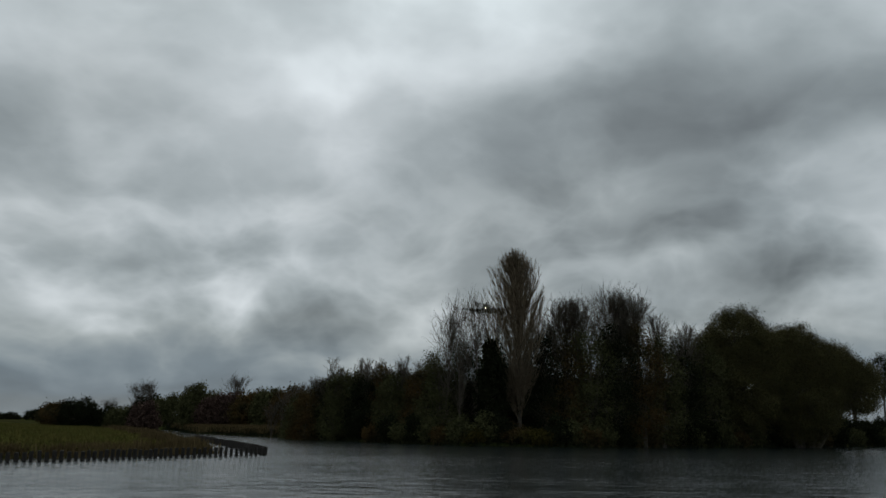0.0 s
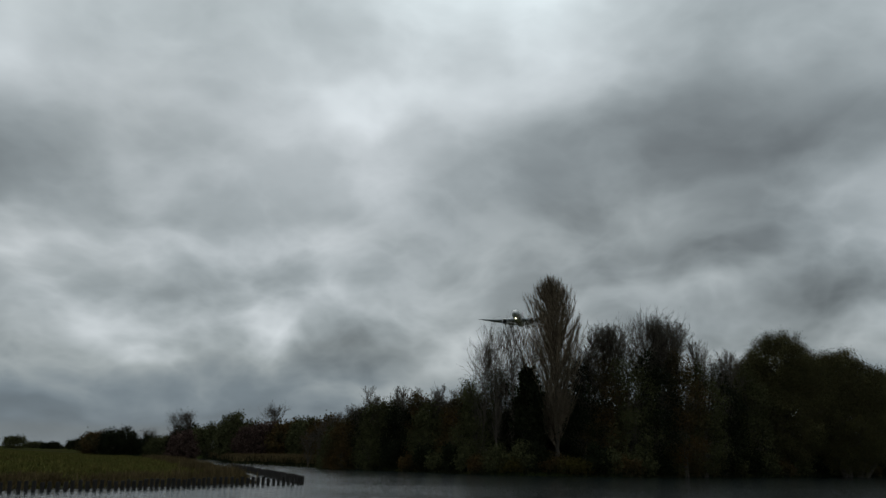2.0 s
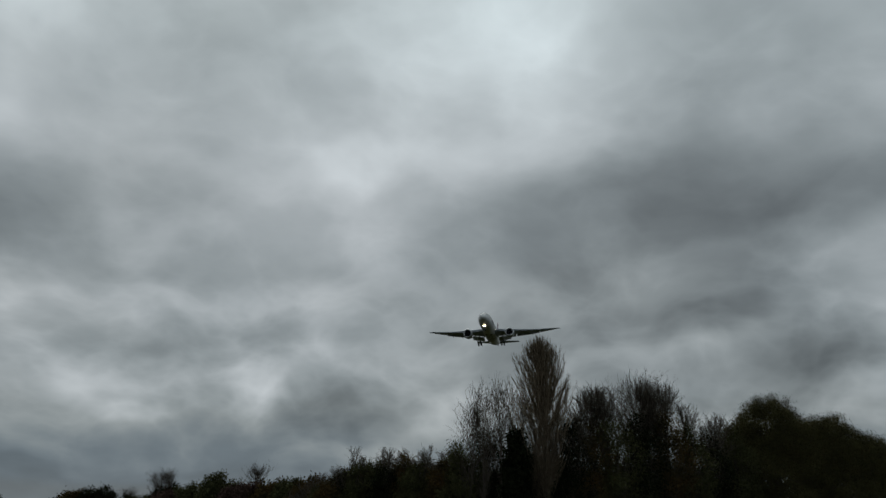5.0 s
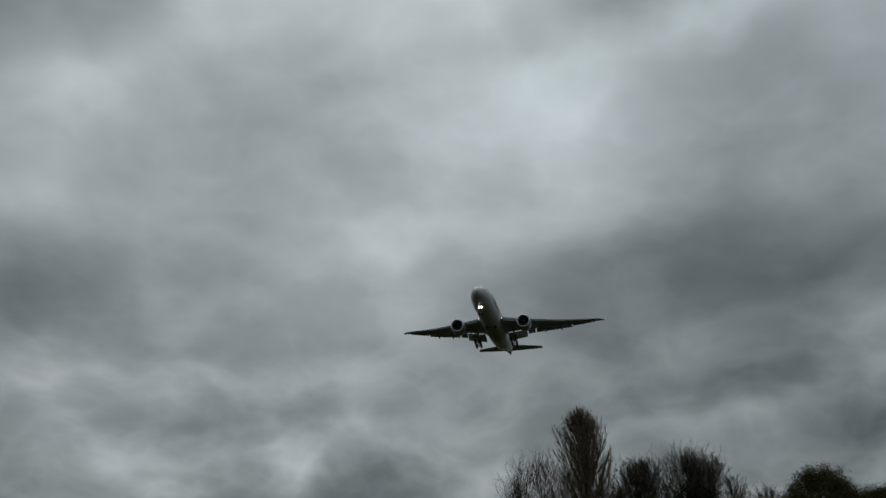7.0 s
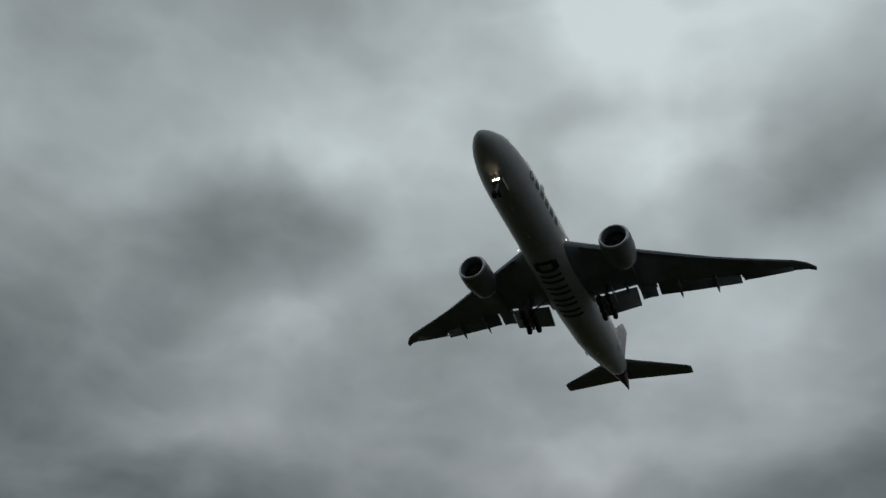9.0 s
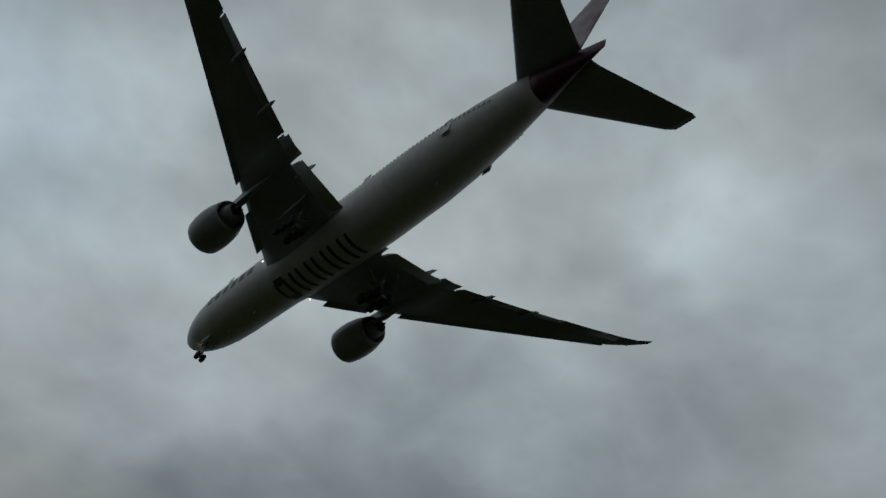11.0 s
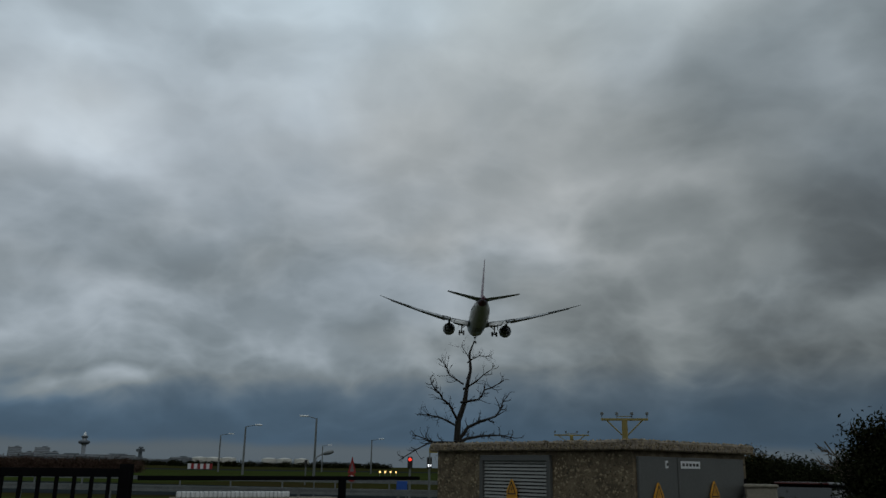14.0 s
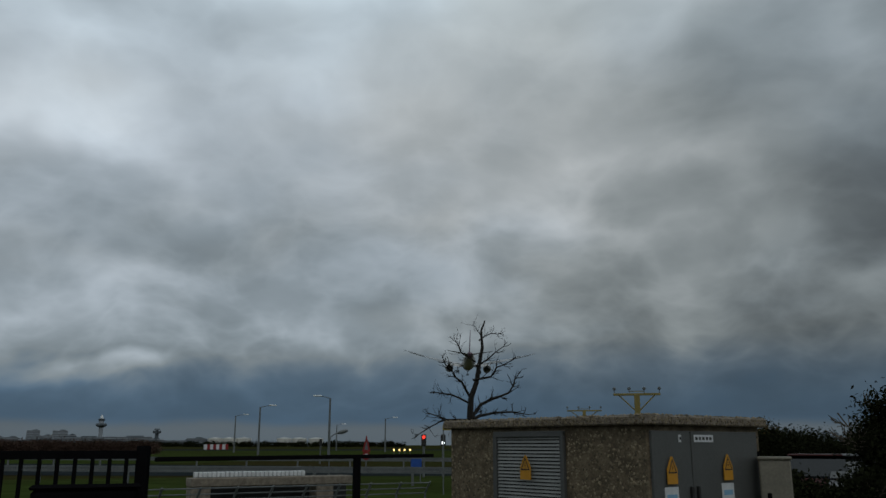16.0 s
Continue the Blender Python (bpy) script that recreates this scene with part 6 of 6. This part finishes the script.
def control_tower():
    x, y = polar(-160.2, 3000)
    ct = tagged(new("control_tower"), "slender airport control tower with a wide dark cab", "tower")
    ct.location = (x, y, 0)

    def turned(prof, mat, name):
        rings = [[(r * math.cos(2 * math.pi * i / 20), r * math.sin(2 * math.pi * i / 20), z) for i in range(20)] for z, r in prof]
        part(name, loft_bm(rings), mat, ct)
    turned(((0, 7), (40, 6), (58, 7)), CITY, "shaft")
    turned(((58, 9), (62, 16), (66, 18), (70, 16), (71, 12)), CITY_DARK, "cab")
    turned(((71, 8), (79, 7)), CITY, "neck")
    turned(((79, 9), (84, 11), (86, 9)), CITY_DARK, "upper_cab")
    turned(((86, 5), (92, 4), (98, 0.6)), LAMP_HEAD, "mast")


control_tower()
x, y = polar(-163.55, 2500)
tw = tagged(new("radar_tower"), "small dark radar tower beside the terminals", "tower")
tw.location = (x, y, 0)
bm = bmesh.new()
rod(bm, (0, 0, 0), (0, 0, 36), 6, 5, 12)
part("shaft", bm, CITY_DARK, tw)
bm = bmesh.new()
rod(bm, (0, 0, 33), (0, 0, 40), 11, 12, 12)
rod(bm, (0, 0, 42), (0, 0, 46), 8, 7, 12)
rod(bm, (0, 0, 40), (0, 0, 43), 3, 3, 12)
part("cab", bm, CITY_DARK, tw)

# hedges beyond the airfield
for k in range(26):
    az = -150 - k * 1.15
    x, y = polar(az, 700 + (k * 37 % 11) * 25)
    leafy_tree("far_hedge", "low dark hedge far across the airfield", x, y, ((0, 0, 1.4, 11, 4, 2.2), (5, 0, 2.0, 5, 3, 2.2)), LEAF_DARK, 500 + k, 22, 60, 0.6, 1.0, 0.1, "hedge", False)

# the brown hedge before the terminals
for k in range(15):
    x, y = polar(-147 - k * 1.15, 165)
    leafy_tree("brown_hedge", "bare reddish-brown hedge along the airfield", x, y, ((0, 0, 1.0, 2.2, 1.0, 1.3), (1.4, 0, 1.1, 1.4, 1.0, 1.3)), HEDGE_BROWN, 540 + k, 26, 90, 0.16, 0.4, 0.06, "hedge", False, 0.2)

# trees and shrubs beside the shed
for az, d, lobes, leaf, sd in (
        (148.6, 19, ((0, 0, 1.1, 1.15, 1.1, 1.2), (0.1, 0, 2.0, 0.95, 0.9, 0.85)), LEAF_DARK, 601),
        (144.6, 23, ((0, 0, 1.3, 1.5, 1.5, 1.5), (0, 0, 2.3, 1.0, 1.0, 0.8)), LEAF_DARK, 602),
        (156.3, 26, ((0, 0, 1.0, 1.3, 1.2, 1.0), (0.3, 0, 1.6, 0.7, 0.8, 0.55)), LEAF_DARK, 603),
        (153.8, 28, ((0, 0, 1.0, 1.3, 1.2, 1.0), (0.4, 0, 1.6, 0.7, 0.8, 0.45)), LEAF_DARK, 604),
        (152.0, 30, ((0, 0, 0.9, 1.2, 1.2, 0.9), (-0.5, 0, 1.6, 0.7, 0.8, 0.6)), LEAF_DARK, 605),
        (157.6, 33, ((0, 0, 1.0, 1.8, 1.2, 1.0), (-0.5, 0, 1.7, 0.9, 0.8, 0.7)), LEAF_AUTUMN, 606)):
    x, y = polar(az, d)
    leafy_tree("garden_shrub", "dark dense evergreen shrub near the shed", x, y, lobes, leaf, sd, 120, 200, 0.045, 0.18, 0.06, "shrub", True, 0.3)
x, y = polar(145.6, 24)
bare_tree("bare_shrub", "tall thin leafless shrub beside an evergreen", x, y, 3.8, 0.2, 0.5, 16, 612, BARK, 0.05, 0.35, 0.05, 1, (5, 3))
x, y = polar(151.5, 24)
bare_tree("bare_shrub", "thin leafless shrub near the shed", x, y, 2.7, 0.15, 0.7, 12, 611, BARK, 0.05, 0.5, 0.05, 2, (5, 4))


def parked_car(az, d, turn_z, paint, label):
    """A small hatchback: body, glasshouse, windows, wheels and lamps; x runs along it."""
    x, y = polar(az, d)
    car = tagged(new("parked_car"), label, "car")
    car.matrix_basis = pose(x, y, 0, 0, 0, turn_z)
    rings = []
    for xx, zb, zt, w in ((-2.05, 0.42, 0.78, 0.72), (-1.95, 0.25, 0.95, 0.82), (-1.2, 0.2, 1.0, 0.86), (0.6, 0.2, 0.98, 0.87), (1.5, 0.22, 0.86, 0.84), (1.95, 0.28, 0.72, 0.78), (2.05, 0.4, 0.62, 0.66)):
        rings.append([(xx, -w, zb), (xx, -w * 1.02, (zb + zt) / 2), (xx, -w * 0.93, zt), (xx, w * 0.93, zt), (xx, w * 1.02, (zb + zt) / 2), (xx, w, zb)])
    part("body", loft_bm(rings), paint, car, smooth=False)
    rings = []
    for xx, zt, w in ((-1.9, 1.0, 0.74), (-1.5, 1.38, 0.64), (-0.4, 1.46, 0.64), (0.3, 1.38, 0.62), (1.05, 0.97, 0.74)):
        rings.append([(xx, -0.8, 0.94), (xx, -w, zt), (xx, w, zt), (xx, 0.8, 0.94)])
    part("glasshouse", loft_bm(rings), GLASS_DARK, car, "dark tinted car windows")
    bm = bmesh.new()
    box(bm, (-0.55, 0, 1.465), (1.7, 1.22, 0.05), None, 0.02)
    part("roof", bm, paint, car)
    for sx in (-1.25, 1.25):
        for sy in (-0.8, 0.8):
            bm = bmesh.new()
            rod(bm, (sx, sy - 0.1, 0.3), (sx, sy + 0.1, 0.3), 0.3, 0.3, 18)
            wh = part("wheel", bm, RUBBER, car)
            bm = bmesh.new()
            rod(bm, (sx, sy - 0.108, 0.3), (sx, sy + 0.108, 0.3), 0.19, 0.19, 14)
            part("rim", bm, GALV, wh)
    for sy in (-0.6, 0.6):
        bm = bmesh.new()
        box(bm, (2.02, sy, 0.62), (0.08, 0.26, 0.12), None, 0.02)
        part("headlight", bm, LAMP_HEAD, car)
        bm = bmesh.new()
        box(bm, (-2.02, sy * 1.1, 0.8), (0.08, 0.16, 0.24), None, 0.02)
        part("tail_light", bm, RED, car)


CAR_RED = material("red_car_paint", (0.045, 0.006, 0.006), 0.25, 0.1, 0.1, 1.0, 9.0)
CAR_SILVER = material("silver_car_paint", (0.22, 0.23, 0.25), 0.3, 0.3, 0.1, 1.0, 9.0)
parked_car(154.2, 23.5, 243, CAR_RED, "red parked hatchback half hidden by shrubs")
parked_car(151.6, 22.5, 62, CAR_SILVER, "silver parked hatchback half hidden by shrubs")

k = 0
for az in np.arange(146.5, 156.0, 1.5):
    k += 1
    x, y = polar(az, 17.5 + (k % 2) * 1.2)
    hh = 0.92 + 0.12 * (k * 5 % 3)
    leafy_tree("hedge_shrub", "dark low evergreen hedge shrub before parked cars", x, y, ((0, 0, hh * 0.5, 0.5, 0.4, hh * 0.55), (0.2, 0, hh * 0.75, 0.35, 0.35, hh * 0.3)), LEAF_DARK, 650 + k, 50, 60, 0.05, 0.13, 0.04, "shrub")


def motions():
    rows = []
    for k in range(33):
        t = k * 0.5
        d = t - 10.4
        drift = -5.0 * max(0.0, (5.5 - t) / 5.5) ** 1.5
        bank = 1.24 + 1.2 * min(1.5, max(0.0, t - 13.5)) - 1.4 * max(0.0, t - 15.0)
        drift -= 1.5 * max(0.0, t - 14.0)
        at = Vector((-27.76 + drift, -40.94 - 73.62 * d, 65.13 - 3.861 * d))
        rows.append((t, Matrix.Translation(at) @ pose(0, 0, 0, 0, 0, -2.95) @ pose(0, 0, 0, 0, 0, -90) @ pose(0, 0, 0, 0, -1.96) @ pose(0, 0, 0, bank)))
    walk(plane, rows)


motions()
